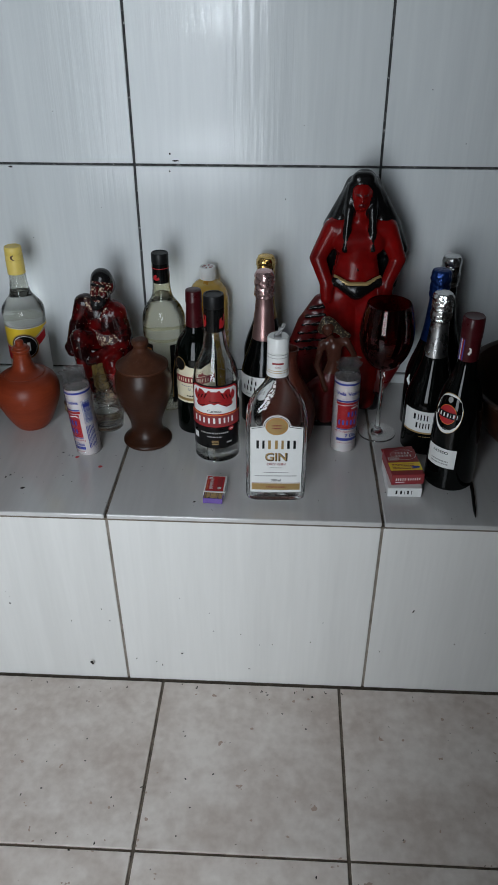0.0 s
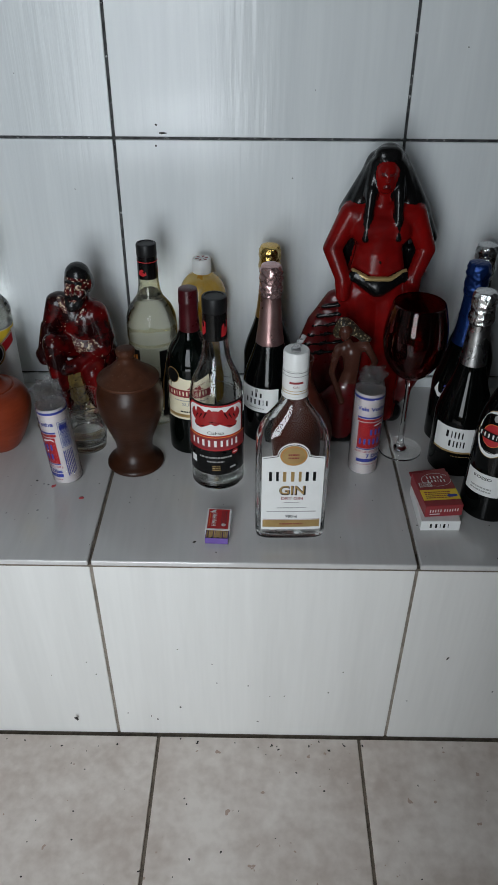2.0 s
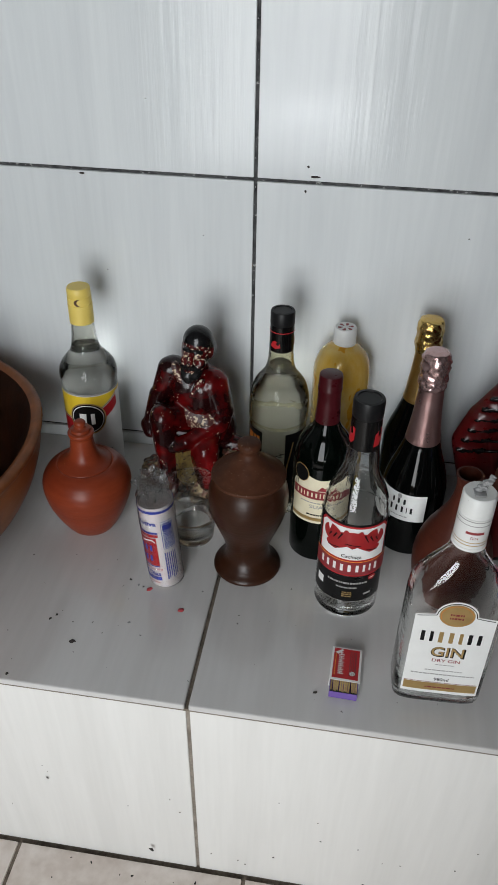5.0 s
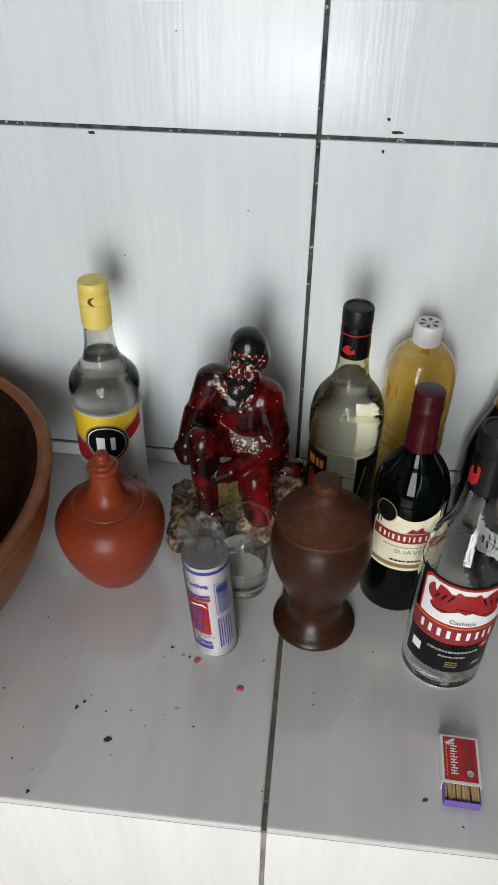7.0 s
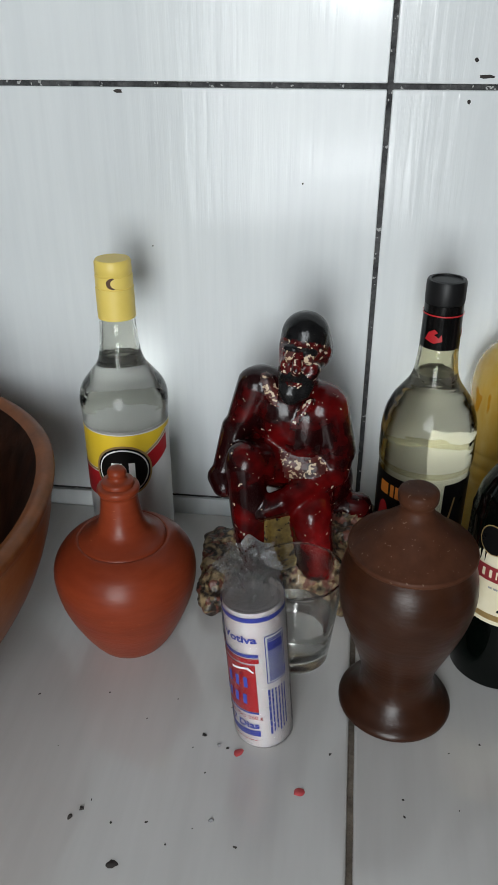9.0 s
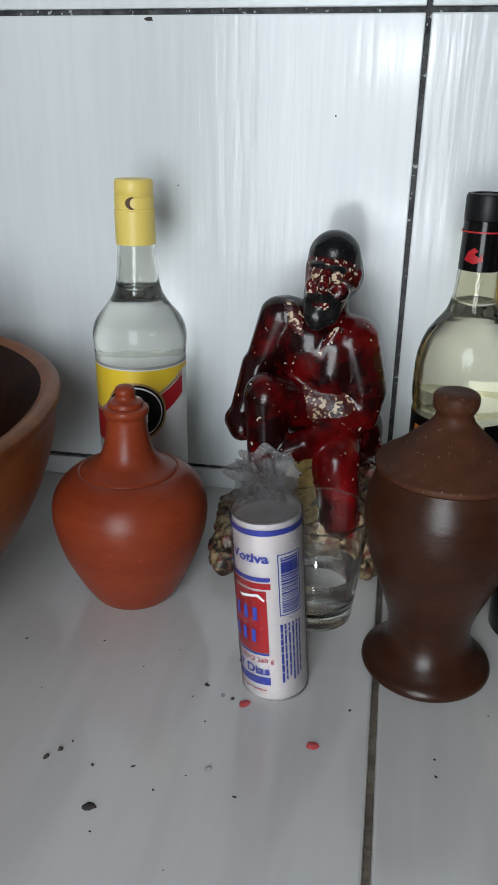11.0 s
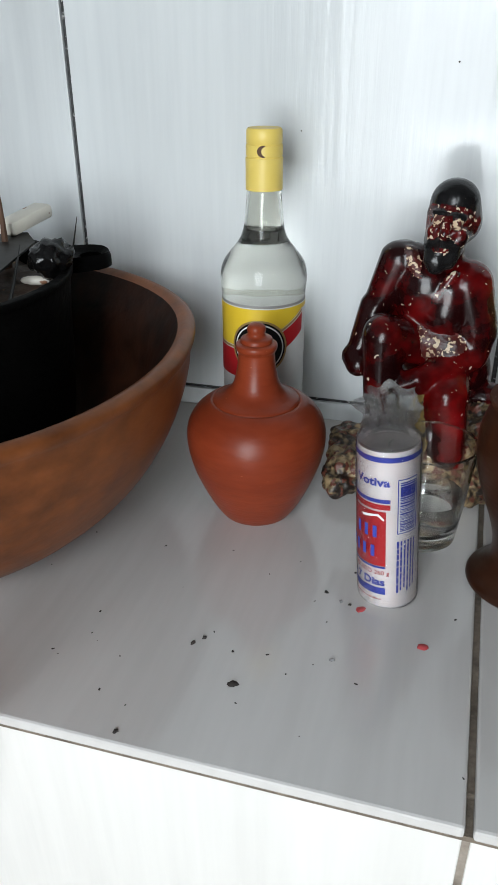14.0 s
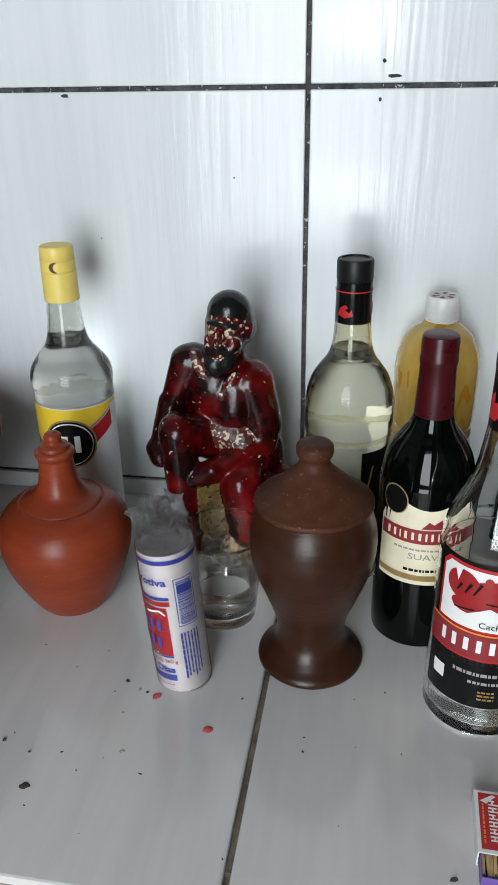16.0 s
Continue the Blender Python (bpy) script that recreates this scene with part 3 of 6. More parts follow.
def clay_urn():
    t = thing("clay_urn", -0.2265, 1.053, LEDGE, "dark brown clay urn with a flared foot and a lid", "urn")
    prof = smooth_profile([(0.043, 0.0), (0.0450, 0.003), (0.0440, 0.007), (0.0380, 0.0125), (0.0305, 0.022), (0.0285, 0.034), (0.0310, 0.049), (0.0385, 0.070), (0.0470, 0.095), (0.0510, 0.117), (0.0500, 0.134), (0.0462, 0.1475), (0.0450, 0.153)])
    part("body", lathe([(0, 0)] + prof + [(0, 0.153)], 56, wobble=0.0004, freq=30), BROWN_CLAY, t)
    lid = smooth_profile([(0.0455, 0.1535), (0.0470, 0.1550), (0.0466, 0.1580), (0.0440, 0.1595), (0.0345, 0.1665), (0.0235, 0.1765), (0.0150, 0.1845), (0.0120, 0.1895), (0.0120, 0.1925), (0.0140, 0.1962), (0.0145, 0.2005), (0.0136, 0.2042), (0.0095, 0.2062), (0, 0.2067)])
    part("lid", lathe([(0, 0.1535)] + lid, 56, wobble=0.0004, freq=30), DUSTY_CLAY, t, "dusty lid with a round knob")


def yellow_cap_bottle():
    t = thing("glass_bottle", -0.484, 1.215, LEDGE, "clear spirit bottle with a yellow cap and yellow-red label", "bottle", "spirit bottles", turn=12)
    out = smooth_profile([(0.0350, 0.0), (0.0385, 0.004), (0.0390, 0.012), (0.0390, 0.155), (0.0392, 0.160), (0.0400, 0.172), (0.0407, 0.186), (0.0375, 0.198), (0.0285, 0.210), (0.0215, 0.220), (0.0180, 0.233), (0.0160, 0.255), (0.0150, 0.268)])
    part("body", shell(out, 0.0028, 0.226), FULL, t, "clear glass, full to the neck")
    cap = smooth_profile([(0.0166, 0.2620), (0.0166, 0.2890)], 1) + [(0.0158, 0.2895), (0.0158, 0.2902), (0.0163, 0.2907), (0.0163, 0.2995), (0.0156, 0.3000), (0.0156, 0.3007), (0.0160, 0.3012), (0.0158, 0.3110), (0.0145, 0.3130), (0.0020, 0.3130), (0, 0.3130)]
    cap_ob = part("cap", lathe([(0, 0.262)] + cap, 40), PLASTIC_YELLOW, t, "yellow plastic cap")
    left = [(0.0062 * math.cos(radians(a)) + 0.0006, 0.2952 + 0.0050 * math.sin(radians(a))) for a in range(90, 271, 15)]
    right = [(0.0050 * math.cos(radians(a)) + 0.0032, 0.2952 + 0.0044 * math.sin(radians(a))) for a in range(255, 104, -15)]
    notch = Sheet().poly(left + right, CHAR, 0)
    part("notch", notch.lay(round_body(0.0164), 0.002), [RUST], cap_ob, "dark moulded notch")
    s = Sheet()
    s.rect(-0.075, 0.018, 0.075, 0.1660, PAPER, 0)
    s.rect(-0.075, 0.1635, 0.075, 0.1660, INK_GREY, 1)
    s.poly([(-0.075, 0.1625), (-0.075, 0.125), (-0.005, 0.125), (0.014, 0.140), (0.045, 0.1580), (0.075, 0.1580), (0.075, 0.1625)], INK_YELLOW, 1)
    s.poly([(0.010, 0.1355), (0.046, 0.1555), (0.046, 0.1575), (0.010, 0.1380)], GOLD_INK, 2)
    s.poly([(0.008, 0.1150), (0.046, 0.1370), (0.046, 0.1540), (0.008, 0.1340)], INK_RED, 2)
    s.rect(-0.075, 0.094, -0.004, 0.1215, INK_RED, 2)
    s.rect(-0.075, 0.1225, -0.004, 0.1245, GOLD_INK, 2)
    s.disc(-0.002, 0.126, 0.0265, 0.0265, GOLD_INK, 3).disc(-0.002, 0.126, 0.0245, 0.0245, INK_BLACK, 4).disc(-0.002, 0.126, 0.0228, 0.0228, PAPER, 5).disc(-0.002, 0.126, 0.0215, 0.0215, INK_BLACK, 6)
    s.poly([(-0.0135, 0.1170), (-0.0040, 0.1170), (-0.0035, 0.1350), (-0.0130, 0.1350)], PAPER, 7).rect(0.0025, 0.1170, 0.0080, 0.1350, PAPER, 7)
    s.rect(-0.010, 0.060, 0.030, 0.068, INK_GREY, 1)
    s.bars(-0.030, 0.030, 0.030, 0.050, 4, INK_GREY, 1, 3)
    part("label", s.lay(round_body(0.0393)), s.mats, t, "printed paper label")


def ribbed_spirit_bottle():
    t = thing("glass_bottle", -0.207, 1.199, LEDGE, "clear spirit bottle with a black cap and a black label", "bottle", "spirit bottles")
    out = smooth_profile([(0.0360, 0.0), (0.0393, 0.004), (0.0396, 0.012), (0.0396, 0.144), (0.0400, 0.148), (0.0410, 0.152), (0.0412, 0.168), (0.0400, 0.188), (0.0350, 0.204), (0.0285, 0.214), (0.0215, 0.224), (0.0178, 0.236), (0.0160, 0.256), (0.0150, 0.270)])
    part("body", shell(out, 0.0028, 0.232), AGED, t, "pale gold spirit, full to the neck")
    sl = part("sleeve", lathe([(0, 0.256), (0.0162, 0.256), (0.0156, 0.292), (0, 0.292)], 40), SLEEVE_BLACK, t, "black sleeve with red print")
    part("cap", lathe([(0, 0.2923), (0.0156, 0.2923), (0.0159, 0.2940), (0.0159, 0.3088), (0.0150, 0.3108), (0.0122, 0.3112), (0.0118, 0.3100), (0, 0.3100)], 40), PLASTIC_BLACK, t, "black screw cap")
    s = Sheet().rect(-0.050, 0.2838, 0.050, 0.2850, INK_RED, 0)
    part("stripe", s.lay(round_body(0.0163)), s.mats, sl, "thin red line")
    for u0 in (-0.008, 0.030, -0.046):
        s = Sheet().poly([(u0 - 0.007, 0.2640), (u0 - 0.004, 0.2705), (u0 + 0.001, 0.2735), (u0 + 0.004, 0.2710), (u0 + 0.001, 0.2690), (u0 + 0.005, 0.2665), (u0 + 0.007, 0.2700), (u0 + 0.008, 0.2640), (u0 + 0.001, 0.2615)], INK_RED, 0)
        part("emblem", s.lay(round_body(0.0163)), s.mats, sl, "red emblem")
    s = Sheet()
    s.rect(-0.0720, 0.018, -0.0185, 0.1425, INK_BLACK, 0)
    s.rect(0.0150, 0.018, 0.0560, 0.1425, INK_BLACK, 0)
    for k, (a, b) in enumerate(((-0.0330, -0.0290), (-0.0275, -0.0225))):
        s.rect(a, 0.122, b, 0.134, INK_ORANGE, 1)
    s.rect(-0.0460, 0.122, -0.0355, 0.134, INK_ORANGE, 1)
    s.disc(-0.040, 0.096, 0.007, 0.019, INK_RED, 1).disc(-0.034, 0.066, 0.008, 0.010, INK_RED, 1)
    s.disc(-0.025, 0.062, 0.005, 0.008, INK_YELLOW, 1).disc(-0.030, 0.060, 0.005, 0.006, PAPER, 2)
    s.poly([(0.0148, 0.030), (0.0172, 0.085), (0.026, 0.128), (0.028, 0.128), (0.0200, 0.085), (0.0172, 0.030)], GOLD_INK, 1)
    part("label", s.lay(round_body(0.0399)), s.mats, t, "black label with orange and red print")
    s = Sheet()
    s.rect(0.0920, 0.040, 0.1240, 0.160, PAPER, 0)
    part("back_label", s.lay(round_body(0.0415)), s.mats, t, "white paper back label")


def plastic_bottle():
    t = thing("plastic_bottle", -0.126, 1.257, LEDGE, "plastic bottle of amber pulp with a white screw cap", "bottle")
    pts = [(0.028, 0.0), (0.0360, 0.006), (0.0395, 0.016), (0.0395, 0.10)]
    for z in (0.108, 0.122, 0.136):
        pts += [(0.0395, z - 0.005), (0.0382, z), (0.0395, z + 0.005)]
    pts += [(0.0400, 0.160), (0.0405, 0.180), (0.0402, 0.198), (0.0375, 0.213), (0.0320, 0.225), (0.0240, 0.234), (0.0170, 0.2385), (0.0145, 0.243)]
    part("body", lathe([(0, 0)] + smooth_profile(pts) + [(0, 0.243)], 48, wobble=0.0007, freq=25), JUICE, t, "amber bottle streaked with pulp")
    cap = lathe([(0, 0.2390), (0.0150, 0.2390), (0.0155, 0.2425), (0.0146, 0.2431), (0.0155, 0.2440), (0.0153, 0.2625), (0.0140, 0.2650), (0.0110, 0.2643), (0, 0.2640)], 40)
    c = part("cap", cap, PLASTIC_WHITE, t, "white screw cap")
    s = Sheet()
    for k in range(6):
        a = k * math.pi / 3 + 0.3
        s.poly([(0.003 * math.cos(a), 0.003 * math.sin(a)), (0.010 * math.cos(a - 0.28), 0.010 * math.sin(a - 0.28)), (0.0115 * math.cos(a), 0.0115 * math.sin(a)), (0.010 * math.cos(a + 0.28), 0.010 * math.sin(a + 0.28))], INK_WINE, 0)
    part("print", s.lay(flat_top(0.2644)), s.mats, c, "worn star print")


def wine_bottle():
    t = thing("wine_bottle", -0.137, 1.114, LEDGE, "dark red wine bottle with a burgundy capsule and cream label", "bottle", "wine bottles", turn=3)
    out = smooth_profile([(0.0340, 0.0), (0.0380, 0.004), (0.0390, 0.012), (0.0392, 0.140), (0.0385, 0.155), (0.0350, 0.172), (0.0275, 0.187), (0.0195, 0.198), (0.0155, 0.209), (0.0143, 0.225)])
    part("body", lathe([(0, 0)] + out + [(0, 0.225)], 56), GREEN_GLASS, t, "green-black glass")
    part("capsule", lathe([(0.0151, 0.2075), (0.0158, 0.2080), (0.0147, 0.232), (0.0142, 0.250), (0.0150, 0.2525), (0.0151, 0.2560), (0.0145, 0.2575), (0.0146, 0.2690), (0.0138, 0.2735), (0.0120, 0.2745), (0, 0.2738)], 40), CAPSULE, t, "burgundy foil capsule")
    s = Sheet()
    edge = [(-0.044 + 0.088 * k / 16, 0.128 - 0.006 * math.cos(math.pi * (k / 8 - 1))) for k in range(17)]
    s.poly([(-0.044, 0.050), (0.044, 0.050)] + edge[::-1], CREAM, 0)
    s.rect(-0.044, 0.0540, 0.044, 0.0595, GOLD_INK, 1)
    s.poly([(-0.042, 0.0905), (0.042, 0.0905), (0.042, 0.1040), (-0.042, 0.1040)], INK_WINE, 1)
    stroke_row(s, -0.036, 0.0938, 0.0072, (0.0048, 0.0044, 0.0024, 0.0046, 0.0042, 0.0044, 0.0030, 0.0038, 0.0056, 0.0046, 0.0044), CREAM, 2, 0.0014)
    s.poly([(-0.006, 0.105), (0.020, 0.105), (0.012, 0.1085), (0.010, 0.1140), (0.004, 0.1095), (0.0, 0.1120)], INK_WINE, 1)
    s.text("SUAVE", 0.0, 0.0775, 0.0080, INK_GREY, 1, wide=1.3, bold=0.01)
    s.bars(-0.028, 0.0835, 0.028, 0.0870, 1, INK_GREY, 1, 5)
    s.bars(-0.018, 0.0630, 0.018, 0.0680, 1, INK_BLACK, 1, 6)
    s.disc(-0.030, 0.127, 0.012, 0.013, GOLD_INK, 2).disc(-0.030, 0.127, 0.011, 0.012, INK_BLACK, 3)
    part("label", s.lay(lambda u, v, lift: round_body(0.0395 - max(0.0, v - 0.120) * 0.05)(u, v + 0.017, lift)), s.mats, t, "cream label with a wine-red band")


def crab_bottle():
    t = thing("glass_bottle", -0.092, 1.019, LEDGE, "empty clear spirit bottle with a black, red and white label", "bottle", "spirit bottles", turn=0)
    out = smooth_profile([(0.0350, 0.0), (0.0395, 0.004), (0.0405, 0.012), (0.0402, 0.135), (0.0396, 0.150), (0.0372, 0.168), (0.0325, 0.183), (0.0262, 0.197), (0.0218, 0.211), (0.0195, 0.226), (0.0172, 0.245), (0.0155, 0.260)])
    part("body", shell(out, 0.0030, 0.009), CLEAR, t, "clear glass with a moulded seal")
    part("liquid", fill(out, 0.0030, 0.009, 0.028), LIQUID, t)
    sl = part("sleeve", lathe([(0, 0.2435), (0.0174, 0.2435), (0.0171, 0.2830), (0, 0.2830)], 40), SLEEVE_BLACK, t, "black sleeve with red print")
    part("cap", lathe([(0, 0.2833), (0.0172, 0.2833), (0.0175, 0.2850), (0.0175, 0.3020), (0.0166, 0.3048), (0.0135, 0.3052), (0.0128, 0.3040), (0, 0.3040)], 40), PLASTIC_BLACK, t, "black screw cap")
    for u0 in (-0.020, 0.016, 0.048):
        s = Sheet().poly([(u0 - 0.006, 0.250), (u0 - 0.005, 0.266), (u0 - 0.001, 0.270), (u0, 0.262), (u0 + 0.004, 0.264), (u0 + 0.003, 0.273), (u0 + 0.007, 0.271), (u0 + 0.007, 0.256), (u0 + 0.002, 0.250)], INK_RED, 0)
        part("emblem", s.lay(round_body(0.0175)), s.mats, sl, "red emblem")
    s = Sheet()
    s.rect(-0.052, 0.014, 0.052, 0.139, INK_BLACK, 0)
    s.poly([(-0.046, 0.080), (0.046, 0.080), (0.046, 0.130), (0.040, 0.1360), (-0.040, 0.1360), (-0.046, 0.130)], INK_RED, 1)
    s.poly([(-0.0435, 0.0850), (0.0435, 0.0850), (0.0435, 0.1280), (0.038, 0.1335), (-0.038, 0.1335), (-0.0435, 0.1280)], PAPER, 2)
    s.disc(0.0, 0.1150, 0.0235, 0.0130, INK_CRAB, 3)
    for k in (-1, 1):
        s.disc(k * 0.0265, 0.1190, 0.0125, 0.0120, INK_CRAB, 3, 24).disc(k * 0.0220, 0.1035, 0.0120, 0.0062, INK_CRAB, 3, 20)
        s.poly([(k * 0.0300, 0.1215), (k * 0.0270, 0.1330), (k * 0.0340, 0.1330)], PAPER, 4).disc(k * 0.0085, 0.1265, 0.0030, 0.0036, INK_CRAB, 3, 12)
        for q in range(3):
            s.poly([(k * (0.012 + 0.007 * q), 0.1235 - 0.002 * q), (k * (0.014 + 0.007 * q), 0.1245 - 0.002 * q), (k * (0.0185 + 0.006 * q), 0.1140), (k * (0.0175 + 0.006 * q), 0.1135)], INK_BLACK, 4)
        s.poly([(k * 0.016, 0.1010), (k * 0.031, 0.0985), (k * 0.031, 0.0996), (k * 0.016, 0.1024)], INK_BLACK, 4)
    s.poly([(-0.009, 0.1090), (0.010, 0.1075), (0.010, 0.1083), (-0.009, 0.1100)], INK_BLACK, 4)
    s.poly([(-0.022, 0.0970), (-0.006, 0.1060), (0.0, 0.1030), (0.006, 0.1060), (0.022, 0.0970), (0.0, 0.0950)], PAPER, 5)
    s.text("Cachaça", 0.0, 0.0905, 0.0072, INK_BLACK, 6)
    s.rect(-0.052, 0.0600, 0.052, 0.0830, INK_WINE, 3)
    s.rect(-0.052, 0.0815, 0.052, 0.0830, INK_ORANGE, 4).rect(-0.052, 0.0585, 0.052, 0.0603, INK_RED, 4)
    stroke_row(s, -0.0395, 0.0660, 0.0110, (0.0066, 0.0066, 0.0070, 0.0066, 0.0072, 0.0066, 0.0056, 0.0046, 0.0070), PAPER, 5, 0.0022)
    s.bars(-0.026, 0.0440, 0.024, 0.0500, 1, INK_GREY, 1, 8).bars(-0.014, 0.0365, 0.012, 0.0415, 1, INK_GREY, 1, 9)
    s.bars(-0.006, 0.022, 0.006, 0.032, 3, GOLD_INK, 1, 10).rect(0.021, 0.024, 0.031, 0.0270, INK_GREY, 1)
    s.disc(0.030, 0.0520, 0.0055, 0.0042, INK_RED, 2).rect(0.027, 0.0512, 0.033, 0.0528, PAPER, 3)
    s.rect(-0.0440, 0.030, -0.0330, 0.042, PAPER, 1)
    part("label", s.lay(lambda u, v, lift: round_body(0.0407 - max(0.0, v - 0.122) * 0.08)(u, v + 0.017, lift)), s.mats, t, "black label with a red crab on white")


def sparkling(x, y, h, foil, satin, label, turn, drape=0.17, glass_mat=DARK_GLASS, paper=None):
    k = h / 0.300
    t = thing("sparkling_wine_bottle", x, y, LEDGE, label, "bottle", "sparkling wine bottles", turn=turn)
    out = smooth_profile([(0.0360, 0.0), (0.0415, 0.004), (0.0425, 0.014), (0.0425, 0.085 * k), (0.0415, 0.105 * k), (0.0365, 0.126 * k), (0.0285, 0.150 * k), (0.0220, 0.174 * k), (0.0180, 0.205 * k), (0.0150, 0.245 * k), (0.0140, 0.262 * k)])
    part("body", lathe([(0, 0)] + out + [(0, 0.262 * k)], 56), glass_mat, t, "dark glass")
    low = [(r + 0.0006, z) for r, z in out if z > drape * k]
    low = [(low[0][0], low[0][1] - 0.002)] + [p for p in low if p[1] < 0.246 * k]
    part("foil", lathe(low + [(low[-1][0] + 0.0005, 0.250 * k)], 48, wobble=0.0003, freq=60), satin, t, "smooth neck foil")
    top = smooth_profile([(0.0152, 0.2495 * k), (0.0172, 0.2535 * k), (0.0180, 0.262 * k), (0.0170, 0.272 * k), (0.0178, 0.281 * k), (0.0176, 0.290 * k), (0.0150, 0.298 * k), (0.0080, 0.300 * k), (0, 0.300 * k)], 5)
    part("cork_foil", lathe(top, 48, wobble=0.0022, freq=170), foil, t, "crumpled foil over the cork")
    if paper:
        paper(t)


def pale_label(t):
    s = Sheet()
    s.rect(-0.036, 0.034, 0.036, 0.078, PAPER, 0)
    s.disc(0.0, 0.0735, 0.0030, 0.0036, INK_GREY, 1)
    stroke_row(s, -0.0105, 0.0610, 0.0085, (0.0050, 0.0058, 0.0058), INK_BLACK, 1, 0.0022)
    stroke_row(s, -0.0215, 0.0475, 0.0095, (0.0064, 0.0056, 0.0056, 0.0056, 0.0022, 0.0056), INK_BLACK, 1, 0.0022)
    s.bars(-0.014, 0.0400, 0.014, 0.0435, 1, INK_GREY, 1, 12)
    part("label", s.lay(lambda u, v, lift: round_body(0.0427)(u, v + 0.029, lift)), s.mats, t, "silvery white label")


def script_label(t):
    s = Sheet()
    s.rect(-0.046, 0.026, 0.046, 0.068, PAPER, 0)
    s.rect(-0.046, 0.0230, 0.046, 0.0262, GOLD_INK, 1)
    stroke_row(s, -0.0260, 0.0500, 0.0115, (0.0075, 0.0034, 0.0042, 0.0042, 0.0038), INK_BLACK, 1, 0.0014)
    stroke_row(s, -0.0200, 0.0340, 0.0110, (0.0062, 0.0036, 0.0042, 0.0030, 0.0042), INK_BLACK, 1, 0.0014)
    s.bars(-0.012, 0.0165, 0.016, 0.0190, 1, GOLD_INK, 1, 14)
    part("label", s.lay(lambda u, v, lift: round_body(0.0427)(u, v + 0.024, lift)), s.mats, t, "white label with black script strokes")


def collar_label(t):
    s = Sheet()
    s.poly([(-0.030, 0.100), (-0.014, 0.130), (0.014, 0.130), (0.030, 0.100), (0.020, 0.090), (-0.020, 0.090)], PAPER, 0)
    s.bars(-0.012, 0.104, 0.012, 0.122, 3, INK_BLUE, 1, 15)
    part("label", s.lay(lambda u, v, lift: round_body(0.0425 - max(0, v - 0.105) * 0.42)(u, v, lift + 0.0012)), s.mats, t, "pale collar label")


def vermouth_bottle():
    t = thing("vermouth_bottle", 0.315, 0.952, LEDGE, "dark vermouth bottle with an oval label and burgundy cap", "bottle", turn=-42)
    out = smooth_profile([(0.0370, 0.0), (0.0410, 0.003), (0.0415, 0.012), (0.0400, 0.070), (0.0385, 0.125), (0.0365, 0.148), (0.0315, 0.172), (0.0245, 0.192), (0.0185, 0.210), (0.0155, 0.226), (0.0142, 0.240)])
    part("body", lathe([(0, 0)] + out + [(0, 0.240)], 56), DARK_GLASS, t, "black-looking glass")
    sl = part("sleeve", lathe([(0.0160, 0.2320), (0.0163, 0.2325), (0.0160, 0.2690), (0, 0.2690)], 40), CAPSULE, t, "burgundy neck sleeve with stripes")
    part("cap", lathe([(0, 0.2692), (0.0166, 0.2692), (0.0172, 0.2720), (0.0166, 0.2760), (0.0172, 0.2780), (0.0170, 0.3020), (0.0155, 0.3040), (0.0130, 0.3033), (0, 0.3033)], 40), CAPSULE, t, "burgundy screw cap")
    s = Sheet()
    for u, m in ((-0.010, INK_BLUE), (-0.0075, PAPER), (-0.005, INK_RED), (-0.0025, INK_BLUE)):
        s.rect(u, 0.2335, u + 0.0016, 0.2685, m, 0)
    s.poly([(0.006, 0.246), (0.009, 0.252), (0.007, 0.257), (0.011, 0.256), (0.012, 0.249), (0.009, 0.244)], PAPER, 0)
    part("print", s.lay(round_body(0.0163)), s.mats, sl, "striped print")
    s = Sheet()
    s.disc(0, 0.114, 0.0255, 0.0350, GOLD_INK, 0).disc(0, 0.114, 0.0246, 0.0341, PAPER, 1).disc(0, 0.1130, 0.0155, 0.0170, INK_ORANGE, 2).disc(0, 0.1130, 0.0146, 0.0161, INK_RED, 3)
    s.rect(-0.0232, 0.1075, 0.0232, 0.1180, INK_BLACK, 4)
    stroke_row(s, -0.0200, 0.1098, 0.0062, (0.0054, 0.0046, 0.0046, 0.0044, 0.0018, 0.0048, 0.0018), PAPER, 5, 0.0018)
    s.bars(-0.008, 0.0870, 0.008, 0.0890, 1, INK_GREY, 2, 20).disc(0, 0.1385, 0.0042, 0.0050, INK_GREY, 2)
    part("oval_label", s.lay(lambda u, v, lift: round_body(0.0406 - max(0.0, v - 0.03) * 0.034 - max(0.0, v - 0.112) * 0.20)(u, v + 0.031, lift + 0.0002)), s.mats, t, "white oval label with a red disc")
    s = Sheet()
    s.rect(-0.0270, 0.026, 0.0270, 0.062, PAPER, 0)
    s.text("ROSSO", 0, 0.0545, 0.0066, INK_BLACK, 1, wide=1.35, bold=0.012)
    s.bars(-0.016, 0.032, 0.016, 0.042, 2, INK_GREY, 1, 22)
    part("lower_label", s.lay(lambda u, v, lift: round_body(0.0413 - v * 0.02)(u, v + 0.020, lift + 0.0003)), s.mats, t, "white lower label")


def stroke_row(s, u, v, height, widths, m, level, gap=0.0016):
    """A row of plain upright bars in place of lettering."""
    for w in widths:
        s.rect(u + w * 0.20, v, u + w * 0.72, v + height, m, level)
        u += w + gap


